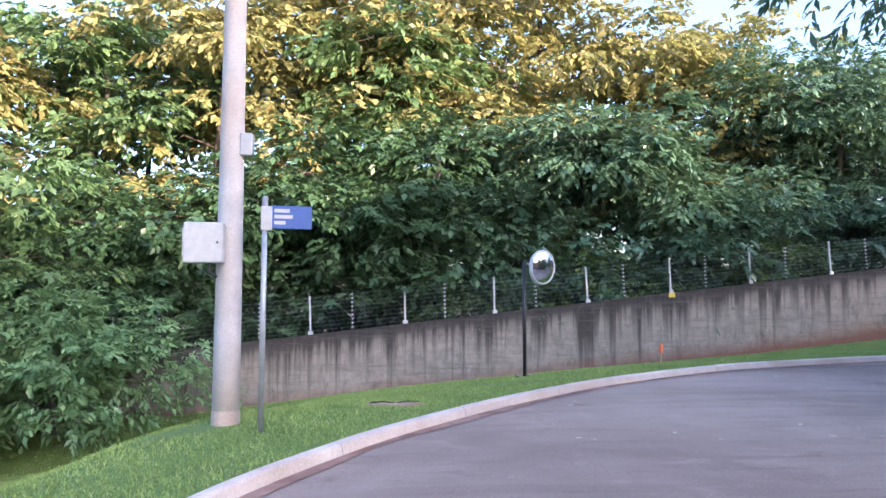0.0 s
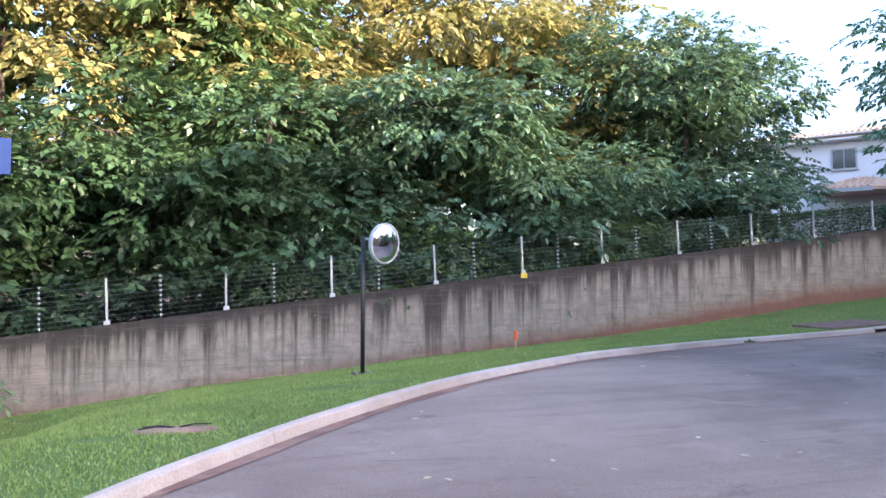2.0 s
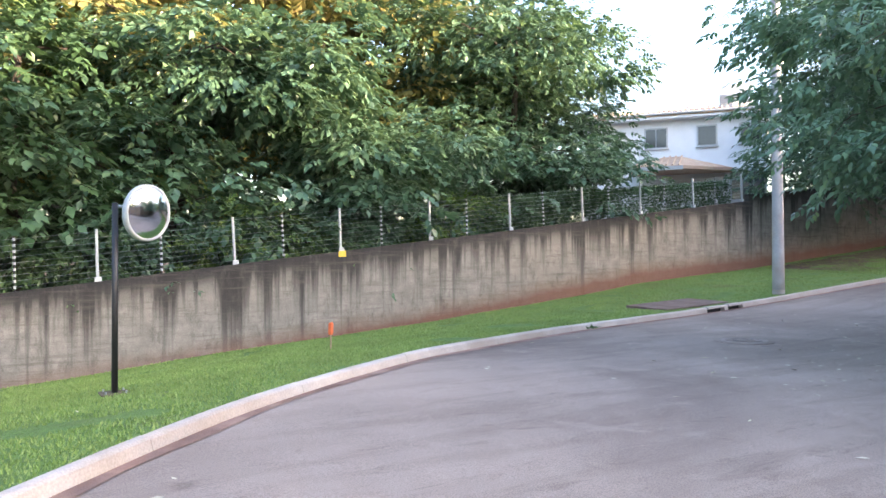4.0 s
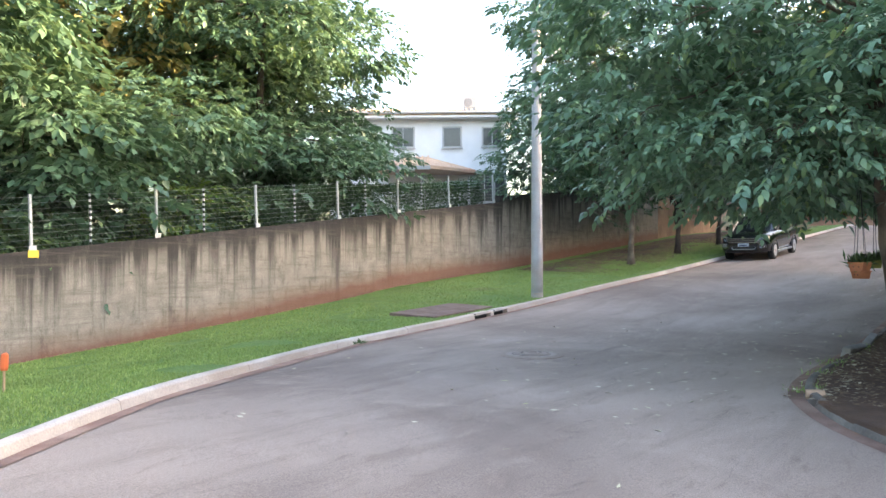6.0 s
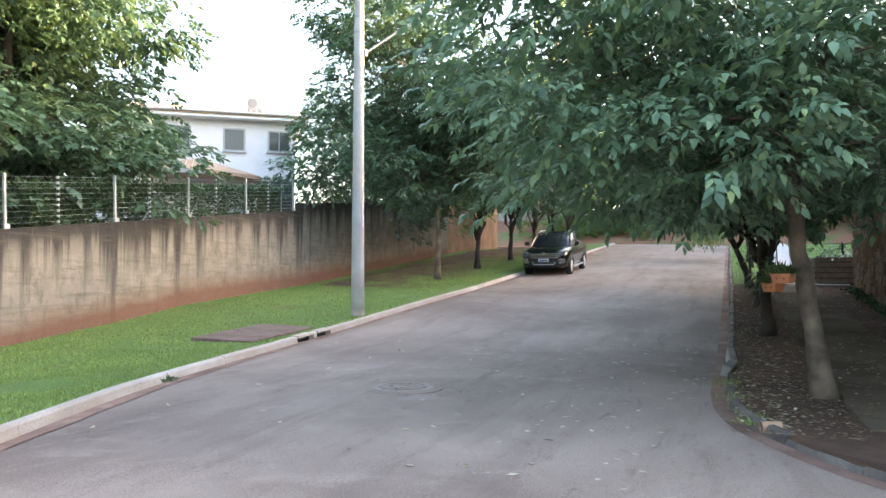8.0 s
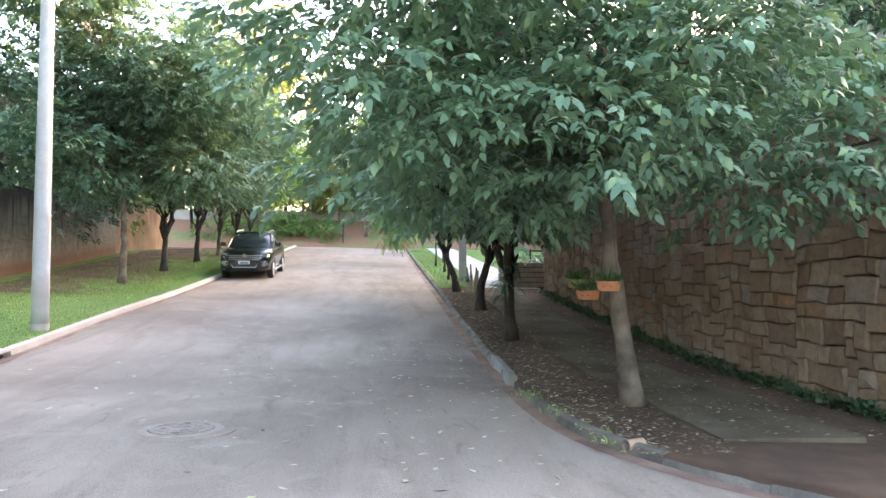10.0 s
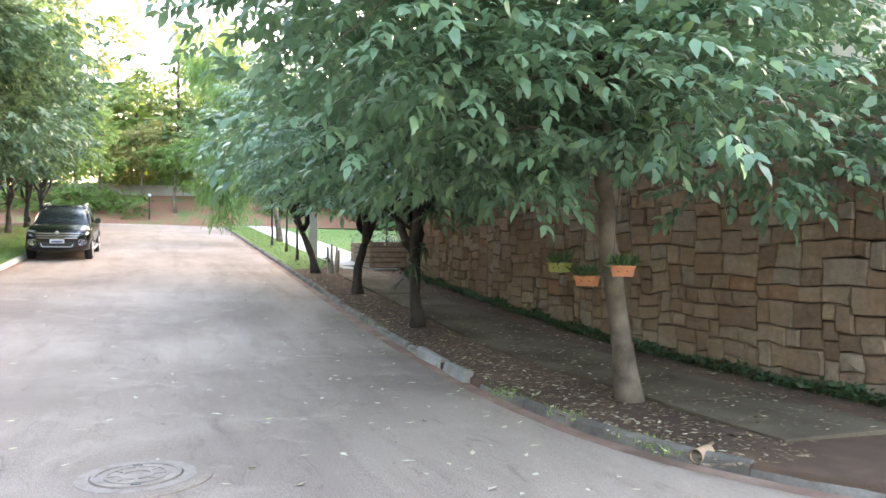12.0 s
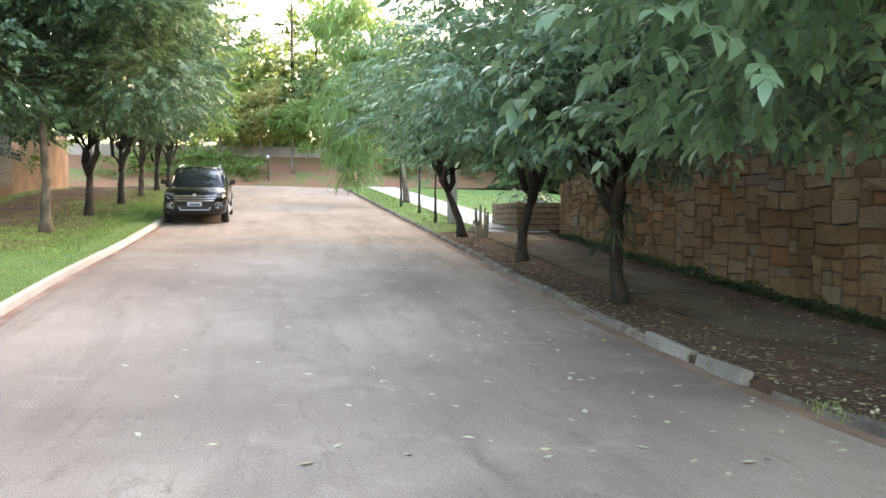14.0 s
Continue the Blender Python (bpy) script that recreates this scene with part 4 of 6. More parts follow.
def stone_mesh(bm, poly, depth, rng):
    cx, cz = sum(p[0] for p in poly) / len(poly), sum(p[1] for p in poly) / len(poly)

    def ring(shrink, y, cut):
        vs = []
        for i, (x, z) in enumerate(poly):
            dx, dz = cx - x, cz - z
            n = math.hypot(dx, dz) or 1
            s = min(shrink * (cut if i % 2 == 0 else 1.0), n * 0.6)
            vs.append(bm.verts.new((x + dx / n * s, y, z + dz / n * s)))
        return vs
    tilt = rng.uniform(-0.02, 0.02)
    r0, r1, r2 = ring(0.005, 0.0, 1.2), ring(0.007, -depth * 0.75, 1.4), ring(0.024, -depth, 1.3)
    for a, b in ((r0, r1), (r1, r2)):
        for k in range(len(a)):
            bm.faces.new((a[k], a[(k + 1) % len(a)], b[(k + 1) % len(a)], b[k]))
    mid = bm.verts.new((cx, -depth - rng.uniform(0.0, 0.02), cz))
    for v in r2:
        v.co.y += rng.uniform(-0.012, 0.012) + tilt
    for k in range(len(r2)):
        bm.faces.new((r2[k], r2[(k + 1) % len(r2)], mid))


STONE_TOP = 3.72
stone_wall = tagged(part("wall_south", box(13.4, WALL_R - 0.42, -0.7, 32.0, WALL_R - 0.06, STONE_TOP - 0.05), M["mortar"]), "tall retaining wall of rough fitted brown stones", "wall", kind="structure")
part_return = tagged(part("wall_south_return", box(13.0, -20.0, -0.8, 13.4, WALL_R - 0.05, STONE_TOP, 0.02), M["stone"]), "return of the stone retaining wall", "wall", kind="structure")


def build_stones():
    rng = random.Random(77)
    rest = bmesh.new()
    for poly in stone_cells(13.35, 32.0, -0.25, STONE_TOP, 4):
        cx, cz = sum(p[0] for p in poly) / len(poly), sum(p[1] for p in poly) / len(poly)
        if cz < right_ground(cx, WALL_R) - 0.25:
            continue
        depth = rng.uniform(0.085, 0.12)
        bm = bmesh.new() if cx < 18.9 else rest
        stone_mesh(bm, [(x, z) for x, z in poly], depth, rng)
        if bm is not rest:
            for v in bm.verts:
                v.co.y = WALL_R - 0.06 - v.co.y
            bmesh.ops.recalc_face_normals(bm, faces=bm.faces[:])
            stone_piece = part("stone", bm, M["stone_piece"], stone_wall)
    for v in rest.verts:
        v.co.y = WALL_R - 0.06 - v.co.y
    bmesh.ops.recalc_face_normals(rest, faces=rest.faces[:])
    tagged(part("stones_far", rest, M["stone_far"], stone_wall), kind="stuff")


def stone_build(source):
    def build(nt, p):
        co = coords(nt)
        if source == "object":
            rnd = nt.nodes.new("ShaderNodeObjectInfo").outputs["Random"]
        else:
            rnd = nt.nodes.new("ShaderNodeNewGeometry").outputs["Random Per Island"]
        col = ramp(nt, rnd, [(0.0, (0.225, 0.145, 0.098)), (0.35, (0.310, 0.212, 0.145)), (0.7, (0.375, 0.275, 0.195)), (0.85, (0.310, 0.255, 0.210)), (1.0, (0.345, 0.180, 0.100))])
        mot = noise_tex(nt, co, 9.0, 6.0, 0.7)
        col = mix(nt, 0.6, col, ramp(nt, mot, [(0.28, (0.25, 0.23, 0.21)), (0.72, (0.78, 0.76, 0.74))]), "OVERLAY")
        stain = ramp(nt, noise_tex(nt, co, 0.8, 4.0, 0.6), [(0.45, (0, 0, 0)), (0.7, (0.75, 0.75, 0.75))])
        col = mix(nt, stain, col, (0.285, 0.160, 0.095))
        nt.links.new(col, p.inputs["Base Color"])
        p.inputs["Roughness"].default_value = 0.92
        bump(nt, p, noise_tex(nt, co, 22.0, 7.0, 0.72), 0.9, 0.03)
    return build


M["stone_piece"], M["stone_far"] = material("stone_piece", stone_build("object")), material("stone_far", stone_build("island"))


# ---- paving on the right ----
def paving():
    rng = random.Random(8)
    walkway = thing("pavement", pose(0, 0, 0), "cracked grey concrete paving slabs strewn with leaves", "pavement", kind="structure")
    x = 14.3
    while x < 32.5:
        w = rng.uniform(1.5, 2.1)
        bm = box(0, -0.69, -0.08, w - 0.015, 0.69, 0.0, 0.008)
        bmesh.ops.subdivide_edges(bm, edges=[e for e in bm.edges if e.calc_length() > 0.5], cuts=3)
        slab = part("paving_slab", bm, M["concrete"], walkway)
        slope = math.degrees(math.atan2(right_ground(x + w, 8.3) - right_ground(x, 8.3), w))
        slab.matrix_world = pose(x, 8.3 + rng.uniform(-0.02, 0.02), max(right_ground(x, 8.3), road_z(x, 8.3) + 0.08) + 0.045 + rng.uniform(-0.012, 0.012), rng.uniform(-0.5, 0.5), -slope + rng.uniform(-0.4, 0.4), rng.uniform(-0.6, 0.6))
        x += w
    rows = [[(x, y, right_ground(x, y) + 0.05) for y in (6.6, 7.2, 7.9, 8.5)] for x in grid_line(32.6, 61.5, 40)]
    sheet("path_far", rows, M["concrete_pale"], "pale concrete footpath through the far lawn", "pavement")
    rows = [[(x, y, right_ground(x, y) + 0.02) for y in (-3, 0, 3, 5, 6.6, 8.5, 9.2, 9.98)] for x in grid_line(33.0, 61.5, 40)]
    sheet("lawn_far", rows, M["lawn"], "green lawn beside the far footpath", "lawn")


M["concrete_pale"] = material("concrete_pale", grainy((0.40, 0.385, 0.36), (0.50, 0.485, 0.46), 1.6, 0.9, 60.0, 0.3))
paving()

# ---- kerbs ----
lay_kerb(KERB_L, True, M["kerb_white"], kerb_left, 2.5, skip=((18.3, 21.2),))


def kerb_right_stones():
    """Old kerb: 1 m stones, sunken and tilted, two of them knocked loose."""
    line = curve(KERB_R, 0.25)
    i, k, rng = 0, 0, random.Random(6)
    while i < len(line) - 2:
        run = [p.copy() for p in line[i:i + 5]]
        mid = run[len(run) // 2]
        if 18.2 < mid.x < 20.2 and mid.y > 9:
            i += 4
            continue
        if len(run) >= 2:
            run[0] += (run[1] - run[0]).normalized() * 0.008
            kerb_stone("kerb_stone", run, False, M["kerb_old"], kerb_right, 0.10 + rng.uniform(-0.02, 0.025), 0.12, 0.0)
        i += 4
    for x, y, rz, rx, ry in ((18.65, 10.20, -5, 16, 1), (19.75, 10.16, 2, 12, -5)):
        ob = part("kerb_stone", box(-0.47, -0.065, -0.085, 0.47, 0.065, 0.085, 0.018), M["kerb_pale"], kerb_right, "loose pale kerb stone knocked out of line")
        ob.matrix_world = pose(x, y, road_z(x, y) + 0.045, rx, ry, rz)


M["kerb_pale"] = material("kerb_pale", grainy((0.24, 0.225, 0.205), (0.37, 0.355, 0.33), 4.0, 0.9, 40.0, 0.5, c=(0.14, 0.12, 0.10), big=2.0))
kerb_right_stones()


def drain():
    """Kerb inlet with two mouths and the sunken slab behind it."""
    inlet = thing("storm_drain", pose(0, 0, 0), "kerb storm drain with two dark mouths", "drain")
    line = [p for p in curve(KERB_L, 0.05) if 18.2 < p.x < 21.3 and p.y > 15]
    spans = ((18.2, 18.9, "block"), (18.9, 19.6, "mouth"), (19.6, 19.8, "block"), (19.8, 20.4, "mouth"), (20.4, 21.3, "block"))
    for a, b, kind in spans:
        run = [p for p in line if a <= p.x <= b]
        if kind == "block":
            kerb_stone("kerb_block", run, True, M["kerb_white"], inlet, 0.135, 0.145, 0.0)
        else:
            bm = bmesh.new()
            for z0, z1, d0, d1 in ((0.095, 0.140, 0.0, 0.17), (-0.06, -0.02, 0.0, 0.17)):
                rings = []
                for i, p in enumerate(run):
                    t = (run[min(i + 1, len(run) - 1)] - run[max(i - 1, 0)]).normalized()
                    nn = Vector((-t.y, t.x))
                    z = road_z(p.x, p.y) - 0.02
                    rings.append([bm.verts.new((*(p + nn * d), z + h)) for d, h in ((d0, z0), (d0 + 0.01, z1), (d1, z1), (d1, z0))])
                for r0, r1 in zip(rings, rings[1:]):
                    for k in range(4):
                        bm.faces.new((r0[k], r0[(k + 1) % 4], r1[(k + 1) % 4], r1[k]))
                bm.faces.new(rings[0])
                bm.faces.new(list(reversed(rings[-1])))
            bmesh.ops.recalc_face_normals(bm, faces=bm.faces[:])
            part("lintel", bm, M["kerb_white"], inlet)
            q = run[len(run) // 2]
            # Black panel puts the shade inside the open mouth into colour.
            part("drain_back", box(run[0].x, q.y + 0.13, road_z(q.x, q.y) - 0.1, run[-1].x, q.y + 0.16, road_z(q.x, q.y) + 0.10), M["black_paint"], inlet)
    z = left_ground(19.2, 19.0)
    bm = box(-1.25, -0.62, -0.05, 1.25, 0.62, 0.05, 0.015)
    cover = part("cover_slab", bm, M["slab"], None)
    sl = math.degrees(math.atan2(left_ground(20.2, 18.9) - left_ground(18.2, 18.9), 2.0))
    cr = math.degrees(math.atan2(left_ground(19.2, 19.4) - left_ground(19.2, 18.4), 1.0))
    cover.matrix_world = pose(19.0, 18.9, left_ground(19.0, 18.9) + 0.01, cr, -sl, 4)
    tagged(cover, "weathered dark red concrete slab in the lawn", "slab")


M["slab"] = material("slab", grainy((0.13, 0.085, 0.07), (0.21, 0.15, 0.125), 4.0, 0.95, 50.0, 0.6))
drain()


def manhole():
    z = road_z(15.03, 14.0) + 0.016
    top = thing("manhole_cover", pose(15.03, 14.0, z), "round cast iron manhole cover set in worn asphalt", "manhole")

    def ring(r0, r1, h0, h1, n=40):
        bm = bmesh.new()
        rr = [[bm.verts.new((r * math.cos(k * math.tau / n), r * math.sin(k * math.tau / n), h)) for k in range(n)] for r, h in ((r0, h0 - 0.02), (r0, h0), (r1, h1), (r1, h1 - 0.03))]
        for a, b in zip(rr, rr[1:]):
            for k in range(n):
                bm.faces.new((a[k], a[(k + 1) % n], b[(k + 1) % n], b[k]))
        bmesh.ops.recalc_face_normals(bm, faces=bm.faces[:])
        return bm
    part("collar", ring(0.392, 0.50, 0.022, 0.014), M["asphalt"], top)
    part("frame_ring", ring(0.305, 0.390, 0.027, 0.024), M["iron"], top)
    bm = bmesh.new()
    bmesh.ops.create_cone(bm, cap_ends=True, segments=40, radius1=0.296, radius2=0.296, depth=0.03, matrix=Matrix.Translation((0, 0, 0.014)))
    lid = part("lid", bm, M["iron"], top)
    for r in (0.10, 0.20, 0.28):
        part("rib", ring(r - 0.012, r + 0.012, 0.036, 0.036, 32), M["iron"], lid)
    for k in range(8):
        bm = box(0.11, -0.012, 0.028, 0.19, 0.012, 0.036)
        rib = part("rib", bm, M["iron"], lid)
        rib.rotation_euler = (0, 0, k * math.tau / 8)
    for sx in (-1, 1):
        bm = bmesh.new()
        bmesh.ops.create_cone(bm, cap_ends=True, segments=14, radius1=0.035, radius2=0.03, depth=0.012, matrix=Matrix.Translation((0.235 * sx, 0, 0.032)))
        part("key_hole", bm, M["black_paint"], lid)


M["iron"] = material("iron", grainy((0.22, 0.175, 0.15), (0.34, 0.275, 0.24), 8.0, 0.75, 50.0, 0.5, 0.15))
manhole()

# ---- security fence on the long wall ----
def fence():
    main = bmesh.new()
    box(-0.025, -0.025, 0.0, 0.025, 0.025, 1.05, 0.006, main)
    box(-0.07, -0.06, -0.16, 0.07, -0.028, 0.10, 0.01, main)
    me_main = bpy.data.meshes.new("post")
    main.to_mesh(me_main)
    main.free()
    me_main.materials.append(M["white_paint"])
    slim = bmesh.new()
    tube([(0, 0, 0), (0, 0, 1.03)], [0.016, 0.016], 6, slim)
    me_slim = bpy.data.meshes.new("stay")
    slim.to_mesh(me_slim)
    slim.free()
    me_slim.materials.append(M["black_paint"])
    ins = bmesh.new()
    tube([(0, 0, -0.026), (0, 0, 0.026)], [0.028, 0.028], 8, ins)
    me_ins = bpy.data.meshes.new("insulator")
    ins.to_mesh(me_ins)
    ins.free()
    me_ins.materials.append(M["white_paint"])
    fen = thing("electric_fence", pose(0, 0, 0), "electric security fence of white posts and nine wires", "fence")
    mains = [-6.9, -4.3, -1.73, 0.67, 3.24, 5.79, 8.58, 11.19, 13.81, 16.59, 19.53, 22.24, 25.08, 28.04]
    for x, nxt in zip(mains, mains[1:] + [30.8]):
        lean = random.uniform(-1.2, 1.2)
        for mesh, nm, px in ((me_main, "post", x), (me_slim, "stay", x + 0.44 * (nxt - x))):
            if px > 28.3:
                continue
            ob = new(nm, mesh)
            ob.parent = fen
            ob.matrix_world = pose(px, wall_y(px) + 0.07, wall_top(px) - 0.01, 0, lean - 2.0, 5)
            if nm == "stay":
                for j in range(9):
                    a = new("insulator", me_ins)
                    a.parent = ob
                    a.matrix_basis = pose(0, 0, 0.09 + 0.112 * j)
    for j in range(9):
        pts = [(px, wall_y(px) + 0.035, wall_top(px) + 0.09 + 0.112 * j) for px in mains]
        part("wire", tube(pts, [0.0032] * len(pts), 4), M["wire"], fen)
    for px in (11.19, -1.73):
        bm = box(-0.10, -0.012, -0.07, 0.10, 0.0, 0.07, 0.006)
        sign = part("warning_plate", bm, M["yellow"], None)
        sign.matrix_world = pose(px, wall_y(px) - 0.013, wall_top(px) - 0.06, 0, 0, 4.8)
        tagged(sign, "small yellow warning plate at a fence post", "sign", "warning plates")


M["yellow"] = material("yellow", plain((0.62, 0.46, 0.05), 0.6))
fence()

# ---- poles, sign, mirror ----
def pole(x, y, z, h, r0, r1, label):
    top = thing("utility_pole", pose(x, y, z), label, "pole", "concrete poles")
    n = 8
    bm = tube([(0, 0, -0.3 + (h + 0.3) * i / n) for i in range(n + 1)], [r0 + (r1 - r0) * i / n for i in range(n + 1)], 20)
    part("shaft", bm, M["pole"], top, smooth=True)
    part("foot_stain", tube([(0, 0, -0.02), (0, 0, 0.09), (0, 0, 0.13)], [r0 * 1.02, r0 * 1.012, r0 * 1.002], 20, caps=False), M["foot_red"], top, "earth-red splash round the foot", smooth=True)
    for zz in (h * 0.72, h * 0.76, h * 0.86):
        rr = r0 + (r1 - r0) * zz / h + 0.008
        part("steel_band", tube([(0, 0, zz), (0, 0, zz + 0.04)], [rr, rr], 20), M["steel"], top)
    return top


M["foot_red"] = material("foot_red", grainy((0.34, 0.275, 0.235), (0.42, 0.375, 0.345), 6.0, 0.9, 50.0, 0.3))
p1 = pole(0.71, 8.66, left_ground(0.71, 8.66), 9.0, 0.142, 0.085, "grey concrete utility pole with a white meter box")
cab = part("meter_box", box(-0.40, -0.30, 1.60, -0.02, -0.12, 2.00, 0.012), M["white_paint"], p1, "pale grey steel box")
part("lock", tube([(-0.07, -0.295, 1.80), (-0.07, -0.312, 1.80)], [0.012, 0.012], 8), M["black_paint"], cab)
part("hinge", box(-0.41, -0.29, 1.66, -0.395, -0.27, 1.94), M["steel"], cab)
part("conduit", tube([(-0.16, -0.17, 1.61), (-0.16, -0.17, 1.51), (-0.10, -0.14, 1.46)], [0.022, 0.022, 0.022], 8), M["black_paint"], p1, "short black conduit")
part("junction_box", box(0.09, -0.10, 2.72, 0.22, 0.04, 2.95, 0.012), M["steel"], p1, "small grey junction box")

p2 = pole(22.6, 18.52, left_ground(22.6, 18.52), 9.5, 0.165, 0.10, "grey concrete street lamp pole beside the kerb")
arm = part("lamp_arm", tube([(0.10, -0.05, 6.35), (0.45, -0.45, 6.75), (1.5, -1.65, 7.95), (1.9, -2.1, 8.3)], [0.028, 0.026, 0.024, 0.024], 8), M["steel"], p2, "slanting galvanised arm")
bm = box(1.78, -2.6, 8.24, 2.06, -1.95, 8.36, 0.03)
part("lamp_head", bm, M["steel"], arm)
part("bracket", box(0.02, -0.17, 6.30, 0.12, -0.09, 6.46, 0.01), M["steel"], p2)
part("stay_wire", tube([(0.1, -0.1, 7.3), (1.0, -1.1, 7.95), (1.6, -1.8, 8.15)], [0.006] * 3, 5), M["dark_wire"], p2)


def street_sign():
    x, y = 1.10, 8.33
    top = thing("street_sign", pose(x, y, left_ground(x, y) - 0.02), "blue street name plate on a grey steel post", "sign")
    part("post", tube([(0, 0, -0.2), (0, 0, 2.30)], [0.030, 0.028], 12), M["steel"], top, smooth=True)
    part("cap", tube([(0, 0, 2.30), (0, 0, 2.33)], [0.034, 0.02], 12), M["steel"], top)
    plate = part("plate", box(0.06, -0.012, 2.01, 0.46, 0.012, 2.24, 0.006), M["blue"], top, "blue enamel name plate")
    part("clamp", box(-0.04, -0.03, 1.99, 0.07, 0.03, 2.23, 0.006), M["steel"], top)
    for z, a, b in ((2.19, 0.09, 0.24), (2.13, 0.09, 0.27), (2.07, 0.09, 0.20)):
        for s in (-1, 1):
            part("lettering", box(a, s * 0.0145 - 0.001, z - 0.018, b, s * 0.0145 + 0.001, z + 0.018), M["white_paint"], plate, "white lettering too faint to read")
    return top


M["blue"] = material("blue", plain((0.025, 0.085, 0.32), 0.35))
street_sign().rotation_euler = (0, 0, radians(8))


def traffic_mirror():
    x, y = 5.18, 15.1
    z = left_ground(x, y)
    top = thing("traffic_mirror", pose(x, y, z), "round convex traffic mirror on a black steel post", "mirror")
    part("post", tube([(0, 0, -0.1), (0, 0, 2.22)], [0.036, 0.036], 12), M["black_paint"], top, smooth=True)
    part("base_plate", box(-0.16, -0.16, 0.0, 0.16, 0.16, 0.02, 0.004), M["concrete"], top)
    for sx in (-1, 1):
        for sy in (-1, 1):
            part("bolt", tube([(0.11 * sx, 0.11 * sy, 0.02), (0.11 * sx, 0.11 * sy, 0.05)], [0.012, 0.012], 6), M["steel"], top)
    part("bracket", tube([(0, 0, 2.18), (0.10, -0.02, 2.18), (0.22, 0.02, 2.14)], [0.02, 0.02, 0.02], 8), M["steel"], top)
    normal = Vector((math.cos(radians(-57)), math.sin(radians(-57)), -0.08)).normalized()
    m = Matrix.Translation((0.34, -0.06, 2.11)) @ normal.to_track_quat("Z", "Y").to_matrix().to_4x4()
    bm = bmesh.new()
    n, rings = 40, []
    for j in range(9):
        r = 0.30 * j / 8
        h = 0.075 * (1 - (j / 8) ** 2) + 0.035
        rings.append([bm.verts.new((r * math.cos(k * math.tau / n), r * math.sin(k * math.tau / n), h)) for k in range(n)] if j else [bm.verts.new((0, 0, h))])
    for k in range(n):
        bm.faces.new((rings[0][0], rings[1][k], rings[1][(k + 1) % n]))
    for a, b in zip(rings[1:], rings[2:]):
        for k in range(n):
            bm.faces.new((a[k], b[k], b[(k + 1) % n], a[(k + 1) % n]))
    bm.transform(m)
    head = part("mirror_face", bm, M["mirror"], top, "convex mirror reflecting the road", smooth=True)
    for name, prof, mat in (("rim", ((0.295, 0.03), (0.315, 0.045), (0.335, 0.03), (0.335, -0.03), (0.30, -0.045)), M["white_paint"]), ("back_shell", ((0.30, -0.045), (0.20, -0.085), (0.08, -0.10), (0.004, -0.10)), M["steel"])):
        bm = bmesh.new()
        rr = [[bm.verts.new((r * math.cos(k * math.tau / n), r * math.sin(k * math.tau / n), h)) for k in range(n)] for r, h in prof]
        for a, b in zip(rr, rr[1:]):
            for k in range(n):
                bm.faces.new((a[k], a[(k + 1) % n], b[(k + 1) % n], b[k]))
        bm.transform(m)
        bmesh.ops.recalc_face_normals(bm, faces=bm.faces[:])
        part(name, bm, mat, top, smooth=True)


def mirror_build(nt, p):
    p.inputs["Base Color"].default_value = (0.75, 0.76, 0.78, 1)
    p.inputs["Metallic"].default_value = 1.0
    n = noise_tex(nt, coords(nt), 6.0, 4.0)
    r = ramp(nt, n, [(0.3, (0.06, 0.06, 0.06)), (0.7, (0.18, 0.18, 0.18))])
    nt.links.new(r, p.inputs["Roughness"])


M["mirror"] = material("mirror", mirror_build)
traffic_mirror()


def stake():
    x, y = 8.78, 17.25
    z = left_ground(x, y)
    top = thing("survey_stake", pose(x, y, z), "short pale wooden stake with an orange cap", "stake")
    part("stick", box(-0.012, -0.012, -0.1, 0.012, 0.012, 0.27, 0.003), M["clay_pale"], top)
    part("cap", tube([(0, 0, 0.25), (0, 0, 0.28), (0.005, 0, 0.43), (0.0, 0, 0.45)], [0.035, 0.045, 0.04, 0.025], 8), M["orange"], top, "faded orange plastic cap")


M["orange"], M["clay_pale"] = material("orange", plain((0.75, 0.16, 0.05), 0.6)), material("clay_pale", plain((0.45, 0.30, 0.20), 0.8))
stake()
build_stones()


# ---- parked car ----
M["car_paint"] = material("car_paint", plain((0.005, 0.006, 0.008), 0.16, 0.0, 0.6))
M["car_trim"] = material("car_trim", plain((0.02, 0.02, 0.02), 0.6))
M["chrome"] = material("chrome", plain((0.78, 0.79, 0.80), 0.15, 1.0))
M["silver"] = material("silver", plain((0.55, 0.56, 0.57), 0.3, 0.7))
M["rubber"] = material("rubber", plain((0.022, 0.022, 0.022), 0.85))
M["lamp_lens"] = material("lamp_lens", plain((0.30, 0.31, 0.33), 0.08, 0.4, 1.0))
M["plate"] = material("plate", plain((0.62, 0.66, 0.74), 0.5))


def glass_build(nt, p):
    p.inputs["Base Color"].default_value = (0.02, 0.025, 0.028, 1)
    p.inputs["Roughness"].default_value = 0.04
    p.inputs["Coat Weight"].default_value = 1.0
    n = noise_tex(nt, coords(nt), 3.0, 2.0)
    nt.links.new(ramp(nt, n, [(0.3, (0.03, 0.03, 0.03)), (0.7, (0.07, 0.07, 0.07))]), p.inputs["Roughness"])


M["car_glass"] = material("car_glass", glass_build)


def loft(sections, close=True):
    bm = bmesh.new()
    rings = [[bm.verts.new(p) for p in s] for s in sections]
    n = len(rings[0])
    for a, b in zip(rings, rings[1:]):
        for k in range(n if close else n - 1):
            bm.faces.new((a[k], a[(k + 1) % n], b[(k + 1) % n], b[k]))
    if close:
        bm.faces.new(list(reversed(rings[0])))
        bm.faces.new(rings[-1])
    bmesh.ops.recalc_face_normals(bm, faces=bm.faces[:])
    return bm


